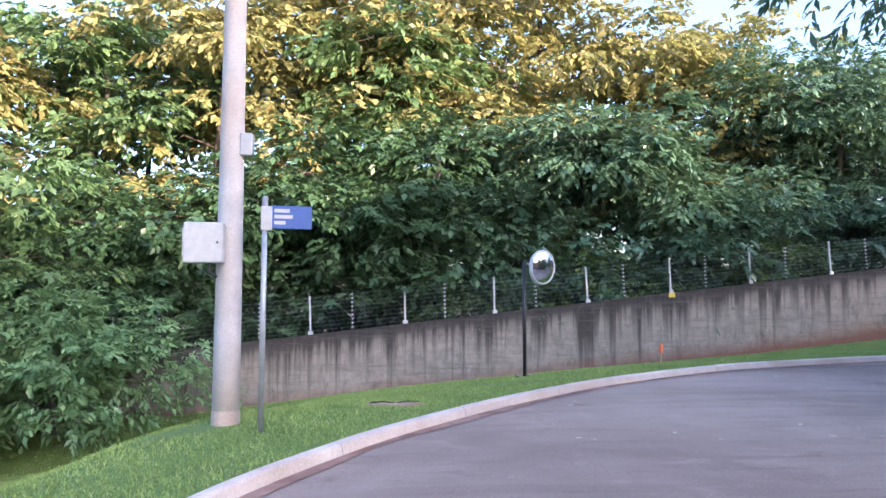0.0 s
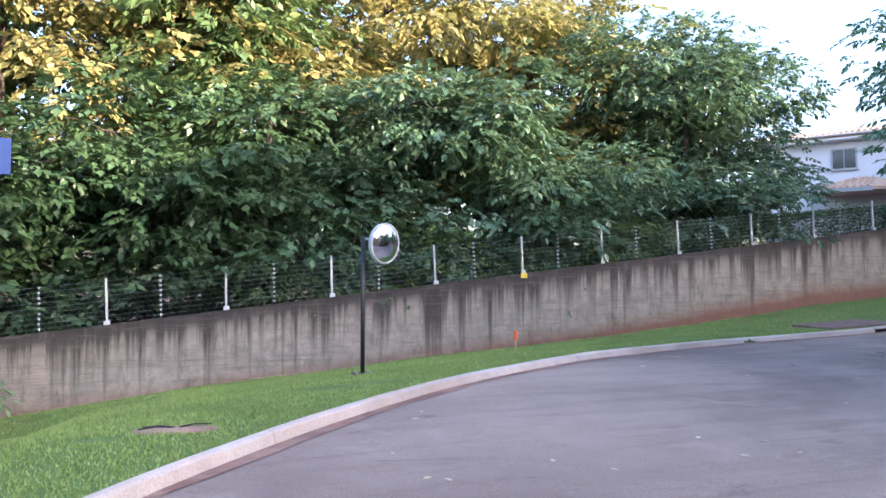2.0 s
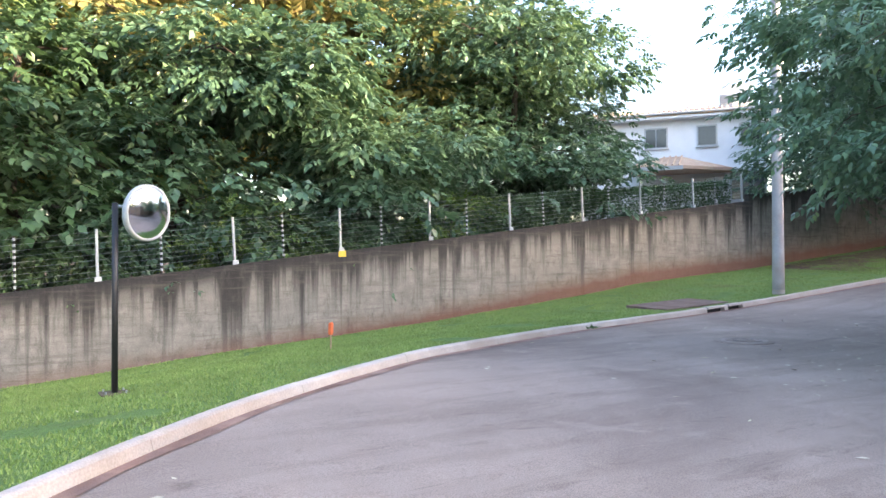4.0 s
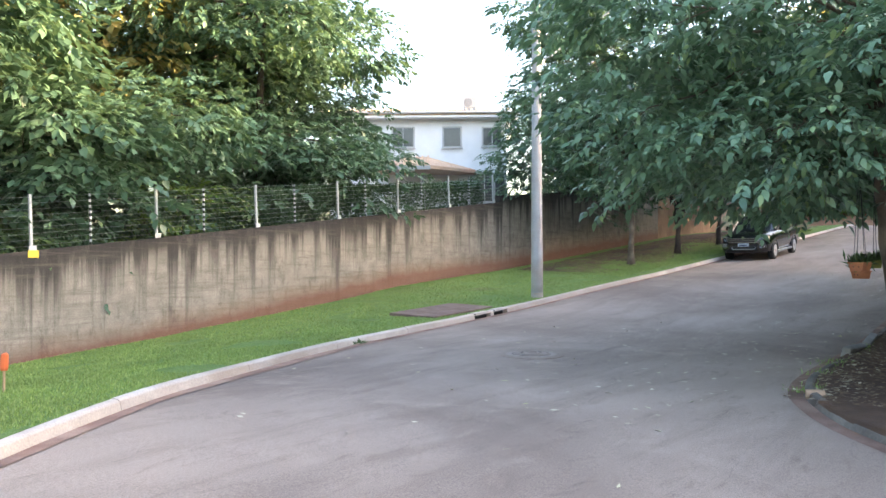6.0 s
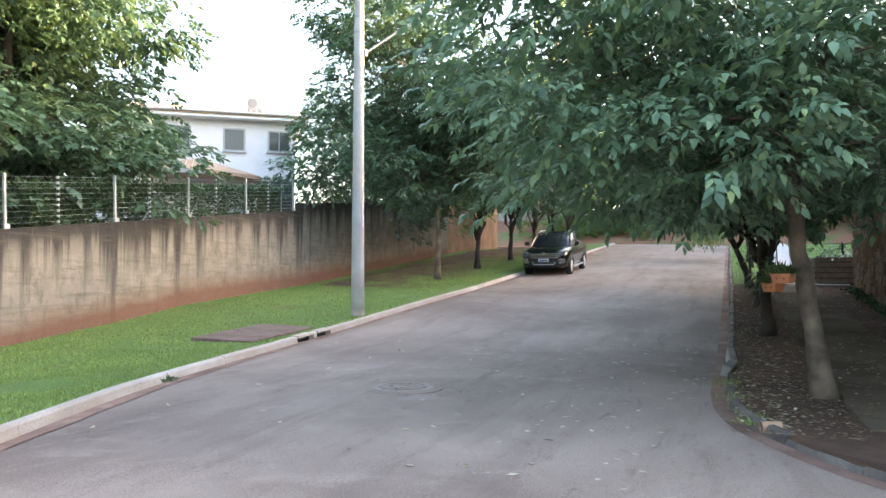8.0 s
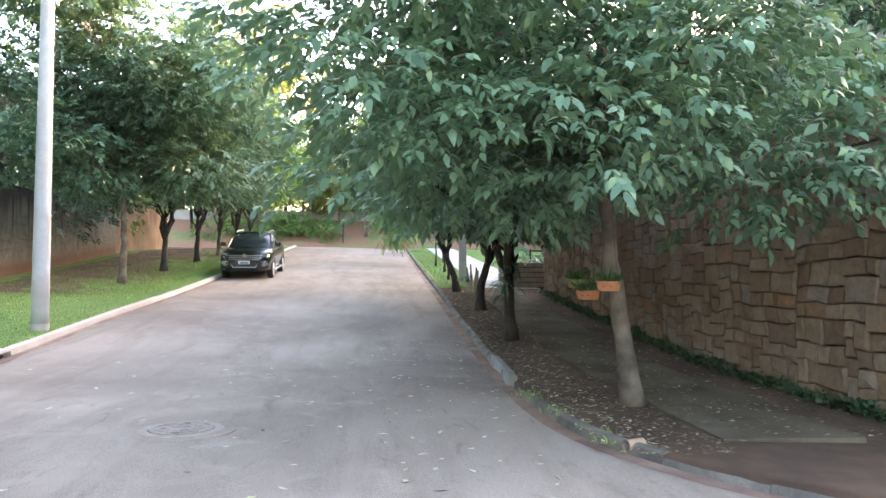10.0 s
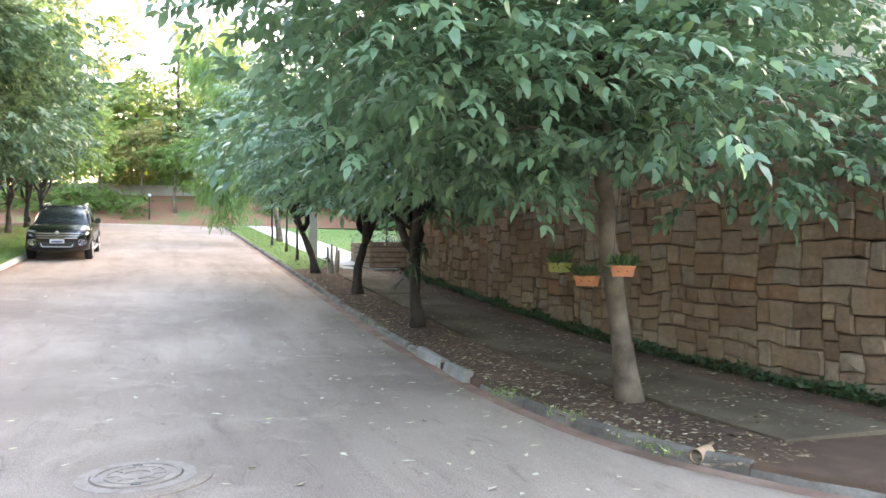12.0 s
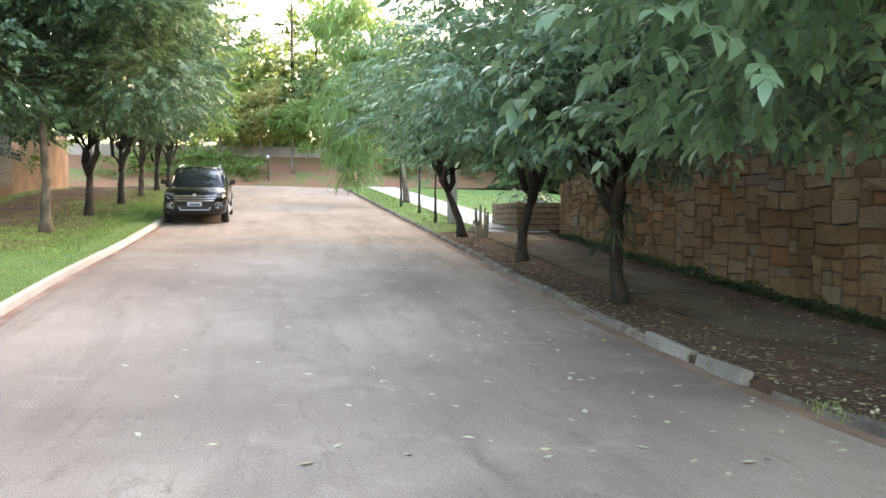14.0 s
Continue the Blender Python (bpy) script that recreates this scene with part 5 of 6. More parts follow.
def body_section(x, w, z0, z1, crown):
    """Ring of the lower body: sill, bulged flank, shoulder, crowned top."""
    half = [(w * 0.80, z0), (w * 0.97, z0 + 0.08), (w, z0 + (z1 - z0) * 0.45), (w * 0.985, z1 - 0.16), (w * 0.93, z1 - 0.04), (w * 0.70, z1 + crown * 0.6), (w * 0.30, z1 + crown)]
    return [(x, y, z) for y, z in half] + [(x, -y, z) for y, z in reversed(half)]


def car(m):
    top = thing("car", m, "black pickup-style car parked at the kerb", "car")
    secs = [body_section(x, w, z0, z1, c) for x, w, z0, z1, c in ((-0.02, 0.62, 0.45, 0.86, 0.01), (0.06, 0.80, 0.36, 0.94, 0.02), (0.22, 0.885, 0.31, 1.00, 0.03), (0.55, 0.915, 0.30, 1.06, 0.04), (1.0, 0.92, 0.30, 1.10, 0.04), (1.35, 0.92, 0.30, 1.12, 0.03),
                                                                  (2.2, 0.92, 0.30, 1.11, 0.0), (3.4, 0.92, 0.30, 1.13, 0.0), (4.4, 0.915, 0.32, 1.14, 0.0), (4.85, 0.88, 0.38, 1.12, 0.0), (4.95, 0.80, 0.45, 1.05, 0.0))]
    body = part("body", loft(secs), M["car_paint"], top, "glossy black bodywork", smooth=True)
    cab = []
    for x, wb, wt, zb, zt in ((1.25, 0.82, 0.80, 1.10, 1.13), (1.75, 0.82, 0.72, 1.10, 1.44), (2.15, 0.82, 0.66, 1.10, 1.625), (2.7, 0.82, 0.65, 1.10, 1.655), (3.3, 0.82, 0.64, 1.10, 1.64), (3.7, 0.82, 0.66, 1.10, 1.55), (3.95, 0.82, 0.74, 1.10, 1.20)):
        half = [(wb, zb), ((wb + wt) / 2 + 0.02, (zb + zt) / 2), (wt, zt - 0.03), (wt * 0.8, zt + 0.015), (wt * 0.3, zt + 0.03)]
        cab.append([(x, y, z) for y, z in half] + [(x, -y, z) for y, z in reversed(half)])
    part("cabin", loft(cab), M["car_glass"], top, "dark windows", smooth=True)
    part("roof", loft([[(x, y * wt, zt + 0.035 - 0.03 * y * y) for y in (1.0, 0.5, 0.0, -0.5, -1.0)] + [(x, y * wt, zt + 0.015 - 0.03 * y * y) for y in (-1.0, -0.5, 0.0, 0.5, 1.0)] for x, wt, zt in ((2.12, 0.66, 1.62), (2.7, 0.66, 1.655), (3.3, 0.65, 1.64), (3.6, 0.65, 1.60))]), M["car_paint"], top, smooth=True)
    for s in (-1, 1):
        part("pillar", tube([(1.28, 0.80 * s, 1.12), (1.72, 0.735 * s, 1.43), (2.15, 0.67 * s, 1.63)], [0.03, 0.028, 0.026], 6), M["car_paint"], top)
        part("pillar", tube([(2.75, 0.83 * s, 1.12), (2.78, 0.755 * s, 1.4), (2.80, 0.66 * s, 1.63)], [0.03, 0.028, 0.026], 6), M["car_paint"], top)
        part("roof_rail", tube([(2.1, 0.60 * s, 1.66), (2.2, 0.60 * s, 1.71), (3.4, 0.59 * s, 1.72), (3.55, 0.59 * s, 1.66)], [0.028] * 4, 6), M["silver"], top, "silver roof rail")
        mir = part("door_mirror", loft([[(x, s * (0.93 + dy), 1.14 + dz) for dy, dz in ((0.0, 0.0), (0.17, 0.01), (0.20, 0.08), (0.16, 0.17), (0.02, 0.15))] for x in (1.52, 1.58, 1.66)]), M["car_paint"], top)
        head = part("headlight", loft([[(x, s * y, z) for y, z in ((0.50, 0.885), (0.84, 0.93), (0.86, 0.99), (0.52, 0.945))] for x in (0.02, 0.16)]), M["lamp_lens"], top, "narrow clear headlight")
        head.location = (-0.0 + 0.03, 0, 0)
        low = part("fog_light_housing", loft([[(x, s * y, z) for y, z in ((0.54, 0.53), (0.82, 0.53), (0.80, 0.70), (0.58, 0.68))] for x in (0.015, 0.2)]), M["car_trim"], top)
        part("fog_light", tube([(-0.005, 0.68 * s, 0.61), (0.03, 0.68 * s, 0.61)], [0.055, 0.062], 14), M["lamp_lens"], low)
        part("trim_ring", tube([(-0.01, (0.68 + 0.10 * math.cos(a)) * s, 0.61 + 0.085 * math.sin(a)) for a in grid_line(0, math.tau, 14)], [0.014] * 15, 5), M["chrome"], low)
    grille = part("grille", loft([[(x, y, z) for y, z in ((-0.50, 0.72), (0.50, 0.72), (0.54, 0.91), (-0.54, 0.91))] for x in (-0.035, 0.05)]), M["car_trim"], top)
    for z, w in ((0.75, 0.56), (0.82, 0.60), (0.89, 0.64)):
        part("chrome_bar", tube([(-0.03, -w, z), (-0.055, -w * 0.5, z - 0.005), (-0.06, 0, z - 0.006), (-0.055, w * 0.5, z - 0.005), (-0.03, w, z)], [0.022] * 5, 6), M["chrome"], grille)
    part("badge", tube([(-0.075, 0, 0.90), (-0.06, 0, 0.90)], [0.055, 0.06], 16), M["chrome"], grille, "round chrome badge")
    part("lower_intake", loft([[(x, y, z) for y, z in ((-0.48, 0.46), (0.48, 0.46), (0.52, 0.62), (-0.52, 0.62))] for x in (-0.03, 0.08)]), M["car_trim"], top)
    part("skid_plate", tube([(0.0, -0.46, 0.60), (-0.04, -0.40, 0.47), (-0.05, 0.40, 0.47), (0.0, 0.46, 0.60)], [0.02] * 4, 6), M["silver"], top, "silver skid bar")
    pl = part("number_plate", box(-0.058, -0.20, 0.58, -0.042, 0.20, 0.70, 0.004), M["plate"], top, "pale number plate")
    part("lettering", box(-0.061, -0.15, 0.60, -0.058, 0.15, 0.655), M["blue_grey"], pl, "plate characters too small to read")
    for x in (0.92, 3.90):
        for s in (-1, 1):
            w = part("wheel", tube([(0, -0.11, 0), (0, -0.09, 0), (0, 0.09, 0), (0, 0.11, 0)], [0.30, 0.355, 0.355, 0.30], 28), M["rubber"], top, "black tyre", smooth=True)
            w.location = (x, 0.815 * s, 0.355)
            rim = part("rim", tube([(0, 0.105 * s, 0), (0, 0.118 * s, 0)], [0.235, 0.225], 24), M["silver"], w)
            part("hub", tube([(0, 0.118 * s, 0), (0, 0.126 * s, 0)], [0.06, 0.05], 12), M["chrome"], rim)
            part("arch", tube([(0.43 * math.cos(a) + x, 0.905 * s, 0.355 + 0.43 * math.sin(a)) for a in grid_line(0.05, math.pi - 0.05, 10)], [0.03] * 11, 6), M["car_trim"], top)
    for s in (-1, 1):
        part("side_sill", tube([(1.35, 0.90 * s, 0.30), (3.45, 0.90 * s, 0.30)], [0.045, 0.045], 8), M["silver"], top, "silver side step")
        for x in (2.35, 3.25):
            part("door_handle", tube([(x, 0.925 * s, 0.98), (x + 0.16, 0.925 * s, 0.98)], [0.015, 0.015], 6), M["chrome"], top)
    part("windscreen_wiper", tube([(1.22, -0.45, 1.155), (1.30, 0.15, 1.18)], [0.010, 0.010], 5), M["car_trim"], top)


M["blue_grey"] = material("blue_grey", plain((0.10, 0.12, 0.20), 0.6))
car_slope = math.degrees(math.atan2(road_z(39.5, 16.8) - road_z(36.5, 16.8), 3.0))
car(pose(35.1, 16.84, road_z(35.1, 16.84) - 0.02, 0, -car_slope, 0.5))

# ---- white house behind the hedge ----
def house():
    right, back = Vector((0.60, -0.80, 0)), Vector((0.80, 0.60, 0))
    m = Matrix(((right.x, back.x, 0, 38.85), (right.y, back.y, 0, 34.07), (0, 0, 1, 1.83), (0, 0, 0, 1)))
    top = thing("house", m, "white two-storey house with cream tiled roofs", "house")
    walls = part("wall", box(-7.0, 0.0, -1.5, 3.1, 9.0, 7.75), M["house_white"], top)
    # roof: low hip with overhang
    bm = bmesh.new()
    o = 0.7
    a = [bm.verts.new(p) for p in ((-7 - o, -o, 7.85), (3.1 + o, -o, 7.85), (3.1 + o, 9 + o, 7.85), (-7 - o, 9 + o, 7.85))]
    b = [bm.verts.new(p) for p in ((-7 - o, -o, 8.02), (3.1 + o, -o, 8.02), (3.1 + o, 9 + o, 8.02), (-7 - o, 9 + o, 8.02))]
    r = [bm.verts.new((-3.2, 4.5, 9.3)), bm.verts.new((-0.6, 4.5, 9.3))]
    bm.faces.new(a)
    for k in range(4):
        bm.faces.new((a[k], a[(k + 1) % 4], b[(k + 1) % 4], b[k]))
    bm.faces.new((b[0], b[1], r[1], r[0]))
    bm.faces.new((b[2], b[3], r[0], r[1]))
    bm.faces.new((b[1], b[2], r[1]))
    bm.faces.new((b[3], b[0], r[0]))
    bmesh.ops.recalc_face_normals(bm, faces=bm.faces[:])
    roof = part("roof", bm, M["roof_tile"], top)
    part("soffit", box(-7 - o + 0.02, -o + 0.02, 7.72, 3.1 + o - 0.02, 9.0, 7.84), M["house_white"], top)
    part("gutter", tube([(-7.8, -0.78, 7.98), (3.85, -0.78, 7.98)], [0.07, 0.07], 8), M["white_paint"], top)
    for k in range(38):
        x = -7.6 + k * 0.3
        part("tile_course", tube([(x, -0.72, 8.06), (x, 1.6, 8.68)], [0.06, 0.055], 6), M["roof_tile"], roof)
    # windows
    def window(x0, z0, x1, z1, panes):
        w = part("window", box(x0 - 0.06, -0.05, z0 - 0.06, x1 + 0.06, 0.02, z1 + 0.06, 0.01), M["white_paint"], top, "white framed window")
        step = (x1 - x0) / panes
        for k in range(panes):
            part("pane", box(x0 + k * step + 0.03, -0.07, z0 + 0.03, x0 + (k + 1) * step - 0.03, -0.045, z1 - 0.03), M["window_glass"], w)
        part("sill", box(x0 - 0.12, -0.14, z0 - 0.12, x1 + 0.12, 0.0, z0 - 0.06, 0.01), M["white_paint"], w)
    window(-0.5, 6.15, 0.5, 7.25, 1)
    window(1.75, 6.2, 2.80, 7.22, 2)
    window(-3.4, 6.15, -2.2, 7.25, 2)
    window(1.25, 3.0, 3.0, 4.62, 3)
    # porch with its own hip roof
    porch_wall = part("porch_wall", profile([(-3.4, -2.4), (-1.4, -2.4), (0.5, -0.7), (0.5, -0.02), (-3.4, -0.02)], 6.1), M["house_white"], top)
    porch_wall.matrix_local = pose(0, 0, 1.55, 90, 0, 0)
    bm = bmesh.new()
    b = [bm.verts.new(p) for p in ((-4.1, -3.1, 4.72), (-1.1, -3.1, 4.72), (1.35, -0.9, 4.72), (1.35, -0.05, 4.72), (-4.1, -0.05, 4.72))]
    a = [bm.verts.new((p.co.x, p.co.y, 4.55)) for p in b]
    r = [bm.verts.new((-2.4, -0.3, 5.55)), bm.verts.new((-1.4, -0.3, 5.55))]
    bm.faces.new(a)
    for k in range(5):
        bm.faces.new((a[k], a[(k + 1) % 5], b[(k + 1) % 5], b[k]))
    for f in ((b[0], b[1], r[1], r[0]), (b[1], b[2], r[1]), (b[2], b[3], r[1]), (b[4], b[0], r[0]), (b[3], b[4], r[0], r[1])):
        bm.faces.new(f)
    bmesh.ops.recalc_face_normals(bm, faces=bm.faces[:])
    porch = part("porch_roof", bm, M["roof_tile"], top, "cream tiled porch roof")
    part("porch_fascia", box(-4.12, -3.13, 4.50, -1.1, -3.10, 4.70), M["white_paint"], top)
    for k in range(9):
        x = -3.9 + k * 0.32
        u = max(0.15, min(1.0, (x + 4.1) / 1.9))
        part("tile_course", tube([(x, -3.12, 4.76), (x, -3.12 + 2.6 * u, 4.76 + 0.80 * u)], [0.055, 0.05], 6), M["roof_tile"], porch)
    # tank house and air conditioner on the roof
    part("tank_house", box(0.75, 2.5, 8.2, 2.45, 4.5, 10.05, 0.02), M["house_white"], top)
    ac = part("air_conditioner", box(0.65, 0.6, 8.50, 1.40, 1.0, 9.10, 0.03), M["white_paint"], top, "white outdoor air conditioning unit")
    part("fan_grille", tube([(0.90, 0.59, 8.8), (0.90, 0.57, 8.8)], [0.25, 0.25], 20), M["fan_grey"], ac)
    part("bracket", box(0.65, 0.6, 8.2, 1.40, 1.0, 8.50), M["steel"], top)


M["window_glass"] = material("window_glass", plain((0.07, 0.08, 0.085), 0.08, 0.0, 0.4))
M["fan_grey"] = material("fan_grey", plain((0.30, 0.31, 0.32), 0.6))
house()


def hedge():
    rng = np.random.default_rng(14)
    x0, x1 = 17.5, 28.2
    top = thing("hedge", pose(0, 0, 0), "clipped dark green hedge behind the wire fence", "hedge")
    cs, ds = [], []
    for _ in range(5200):
        x = rng.uniform(x0, x1)
        f = rng.uniform(0, 1)
        zt = wall_top(x) + 0.85 - 0.012 * (x - 17)
        if f < 0.7:
            y, z, d = wall_y(x) + 0.75 + rng.normal(0, 0.05), rng.uniform(wall_top(x) - 0.5, zt), (0, -1, 0.2)
        else:
            y, z, d = wall_y(x) + rng.uniform(0.75, 1.7), zt + rng.normal(0, 0.05), (0, 0, 1)
        cs.append((x, y, z))
        ds.append(d)
    mesh_part("foliage", leaf_mesh("foliage", np.array(cs), np.array(ds, float), np.full(len(cs), 0.085), rng, 6, 0.07, 0.6, 0.1), M["leaf_hedge_and_shade"], top)
    for k in range(7):
        x = x0 + 0.7 + k * 1.5
        part("stem", tube([(x, wall_y(x) + 1.2, foot_z(x) - 0.3), (x + 0.05, wall_y(x) + 1.2, wall_top(x) + 0.4)], [0.05, 0.02], 6), M["dark_bark"], top)


hedge()

# ---- head of the street ----
def bank():
    rows = []
    for x in grid_line(66.5, 74.0, 10):
        f = (x - 66.5) / 7.5
        rows.append([(x, y, road_z(61.9, 14) - 0.1 + 3.0 * f ** 0.7 + 0.12 * noise.noise((x * 0.7, y * 0.5, 1.0)) * min(1, f * 6)) for y in grid_line(-25, 55, 60)])
    sheet("bank", rows, M["bank"], "low bank of red earth and thin grass", "bank")
    tagged(part("wall_east", box(74.0, -30, 3.0, 74.3, 60, 7.4, 0.02), M["pale_wall"]), "pale rendered boundary wall along the cross street", "wall", kind="structure")


def bank_build(nt, p):
    co = coords(nt)
    n = noise_tex(nt, co, 0.45, 5.0, 0.65)
    col = ramp(nt, n, [(0.48, (0.26, 0.125, 0.075)), (0.57, (0.19, 0.155, 0.070)), (0.66, (0.12, 0.17, 0.05))])
    col = mix(nt, 0.5, col, ramp(nt, noise_tex(nt, co, 12.0, 4.0), [(0.3, (0.3, 0.3, 0.3)), (0.7, (0.75, 0.75, 0.75))]), "OVERLAY")
    nt.links.new(col, p.inputs["Base Color"])
    p.inputs["Roughness"].default_value = 0.95
    bump(nt, p, noise_tex(nt, co, 6.0, 5.0), 0.8, 0.1)


M["bank"], M["pale_wall"] = material("bank", bank_build), material("pale_wall", grainy((0.28, 0.255, 0.235), (0.38, 0.35, 0.33), 0.8, 0.9, 40.0, 0.2, c=(0.22, 0.19, 0.165), big=0.3))
bank()
bz = road_z(61.9, 14)
for i, (x, y, s) in enumerate(((68.5, 21.0, 1.1), (69.5, 19.0, 1.3), (69.0, 24.0, 1.2), (69.0, 5.0, 1.0), (68.6, 16.6, 1.05), (70.5, 21.5, 1.6))):
    shrub(x, y, bz - 0.2 + 3.0 * ((x - 66.5) / 7.5) ** 0.7, [(0, 0, 0.8 * s, 1.3 * s, 1.4 * s, 0.9 * s), (0.3, 1.0 * s, 0.9 * s, 1.0 * s, 1.0 * s, 0.8 * s), (0, -0.9 * s, 0.7 * s, 1.0 * s, 1.0 * s, 0.7 * s)], "leaf_bright", "rounded green shrub on the bank", 261 + i, 320, 0.22, "shrubs on the bank")
for i, (x, y, h, leaf) in enumerate(((69.0, 12.9, 6.0, "leaf_bright"), (72.0, 18.2, 7.0, "leaf_bright"), (71.0, 22.5, 7.5, "leaf_bright"), (71.5, 15.2, 6.5, "leaf_sun_gold"), (70.0, 27.0, 8.5, "leaf_bright"), (72.0, 10.5, 8.5, "leaf_wood"), (71.0, 3.0, 9.0, "leaf_wood"))):
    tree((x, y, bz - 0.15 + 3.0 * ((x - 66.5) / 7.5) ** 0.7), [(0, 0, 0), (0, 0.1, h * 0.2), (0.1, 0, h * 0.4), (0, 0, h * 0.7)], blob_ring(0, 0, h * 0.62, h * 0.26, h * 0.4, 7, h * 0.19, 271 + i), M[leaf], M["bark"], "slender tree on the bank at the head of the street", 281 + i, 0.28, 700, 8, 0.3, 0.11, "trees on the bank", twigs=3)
for i, (x, y, h, leaf) in enumerate(((83, 21, 25, "leaf_sun_gold"), (87, 26, 28, "leaf_bright"), (82, 16, 13, "leaf_bright"), (86, 10, 19, "leaf_wood"), (85, 30, 21, "leaf_bright"), (88, -4, 19, "leaf_wood"), (86, 40, 19, "leaf_wood"), (92, 17, 18, "leaf_wood"), (79, 25, 19, "leaf_wood"), (80, 12.5, 20, "leaf_wood"), (78, 33, 18, "leaf_wood"))):
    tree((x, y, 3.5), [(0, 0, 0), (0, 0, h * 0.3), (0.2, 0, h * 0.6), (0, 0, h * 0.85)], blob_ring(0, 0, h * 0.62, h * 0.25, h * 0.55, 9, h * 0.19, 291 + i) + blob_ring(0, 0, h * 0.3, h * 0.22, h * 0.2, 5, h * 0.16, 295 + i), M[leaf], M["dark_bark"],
         "distant tree with evening sun put into its gold leaf colour" if leaf == "leaf_sun_gold" else "distant green tree behind the boundary wall", 311 + i, 0.66, 750, 8, 0.5, 0.2, "trees beyond the street", twigs=2)
part_lamp = thing("garden_lamp", pose(67.6, 14.7, bz), "slim dark post with a white globe lamp", "lamp")
part("post", tube([(0, 0, -0.1), (0, 0, 2.3)], [0.05, 0.04], 8), M["black_paint"], part_lamp)
bm = bmesh.new()
bmesh.ops.create_uvsphere(bm, u_segments=16, v_segments=10, radius=0.13, matrix=Matrix.Translation((0, 0, 2.4)))
part("globe", bm, M["white_paint"], part_lamp, smooth=True)

# ---- garden edge past the stone wall ----
def slat_wall():
    x, y = 33.0, 5.6
    z = right_ground(x, y)
    top = thing("slatted_planter", pose(x, y, z), "low planter walled with weathered timber slats", "planter")
    for k in range(5):
        part("slat", box(0, -0.03, 0.10 + 0.17 * k, 0.05, 1.9, 0.24 + 0.17 * k, 0.008), M["timber"], top)
        part("slat", box(0.02, 1.9, 0.10 + 0.17 * k, 2.6, 1.95, 0.24 + 0.17 * k, 0.008), M["timber"], top)
    for px, py in ((0.05, 0.0), (0.05, 1.85), (2.55, 1.85)):
        part("post", box(px, py, -0.2, px + 0.09, py + 0.05, 0.98, 0.006), M["timber"], top)
    part("earth_fill", box(0.08, 0.0, -0.2, 2.5, 1.86, 0.82, 0.03), M["soil"], top)
    shrub(34.2, 6.6, z + 0.75, [(0, 0, 0.4, 0.7, 0.5, 0.4), (0.5, 0.1, 0.5, 0.5, 0.4, 0.4)], "leaf_street", "low leafy plant in the timber planter", 331, 120, 0.15)
    gp = thing("gate_post", pose(35.6, 8.9, right_ground(35.6, 8.9)), "square grey concrete gate post", "post")
    part("shaft", box(-0.14, -0.14, -0.1, 0.14, 0.14, 1.75, 0.015), M["concrete_pale"], gp)
    part("cap", box(-0.18, -0.18, 1.75, 0.18, 0.18, 1.85, 0.02), M["concrete_pale"], gp)
    st = thing("tree_stump", pose(31.6, 9.05, right_ground(31.6, 9.05)), "pale dead stump with upright broken stems", "stump")
    for k in range(7):
        a = k * 0.9
        part("stem", tube([(0.13 * math.cos(a), 0.13 * math.sin(a), -0.05), (0.16 * math.cos(a), 0.16 * math.sin(a), 0.35 + 0.07 * (k % 3)), (0.19 * math.cos(a + 0.2), 0.19 * math.sin(a), 0.6 + 0.1 * (k % 4))], [0.05, 0.045, 0.03], 7), M["dead_wood"], st)


M["timber"] = material("timber", grainy((0.20, 0.14, 0.10), (0.34, 0.26, 0.20), 6.0, 0.85, 30.0, 0.4))
M["dead_wood"] = material("dead_wood", grainy((0.30, 0.27, 0.23), (0.42, 0.39, 0.34), 9.0, 0.9, 40.0, 0.6))
slat_wall()


def far_house():
    top = thing("house", pose(19.0, -6.0, 3.2), "cream house with a clay tiled roof above the stone wall", "house")
    part("wall", box(0, 0, -1.0, 12.0, 8.0, 4.2), M["cream"], top)
    part("upper_wall", box(1.0, 3.0, 4.2, 7.0, 8.0, 6.2), M["cream"], top)
    for x0, y0, x1, y1, z in ((-0.6, -0.6, 12.6, 8.6, 4.25), (0.4, 2.4, 7.6, 8.5, 6.25)):
        bm = bmesh.new()
        b = [bm.verts.new(p) for p in ((x0, y0, z), (x1, y0, z), (x1, y1, z), (x0, y1, z))]
        r = [bm.verts.new((x0 + 2.8, (y0 + y1) / 2, z + 1.1)), bm.verts.new((x1 - 2.8, (y0 + y1) / 2, z + 1.1))]
        for f in ((b[3], b[2], b[1], b[0]), (b[0], b[1], r[1], r[0]), (b[1], b[2], r[1]), (b[2], b[3], r[0], r[1]), (b[3], b[0], r[0])):
            bm.faces.new(f)
        part("roof", bm, M["roof_tile"], top)
    for x in (1.5, 5.0, 9.0):
        w = part("window", box(x, 7.95, 1.2, x + 1.6, 8.05, 2.6, 0.01), M["white_paint"], top)
        part("pane", box(x + 0.08, 8.04, 1.28, x + 1.52, 8.07, 2.52), M["window_glass"], w)


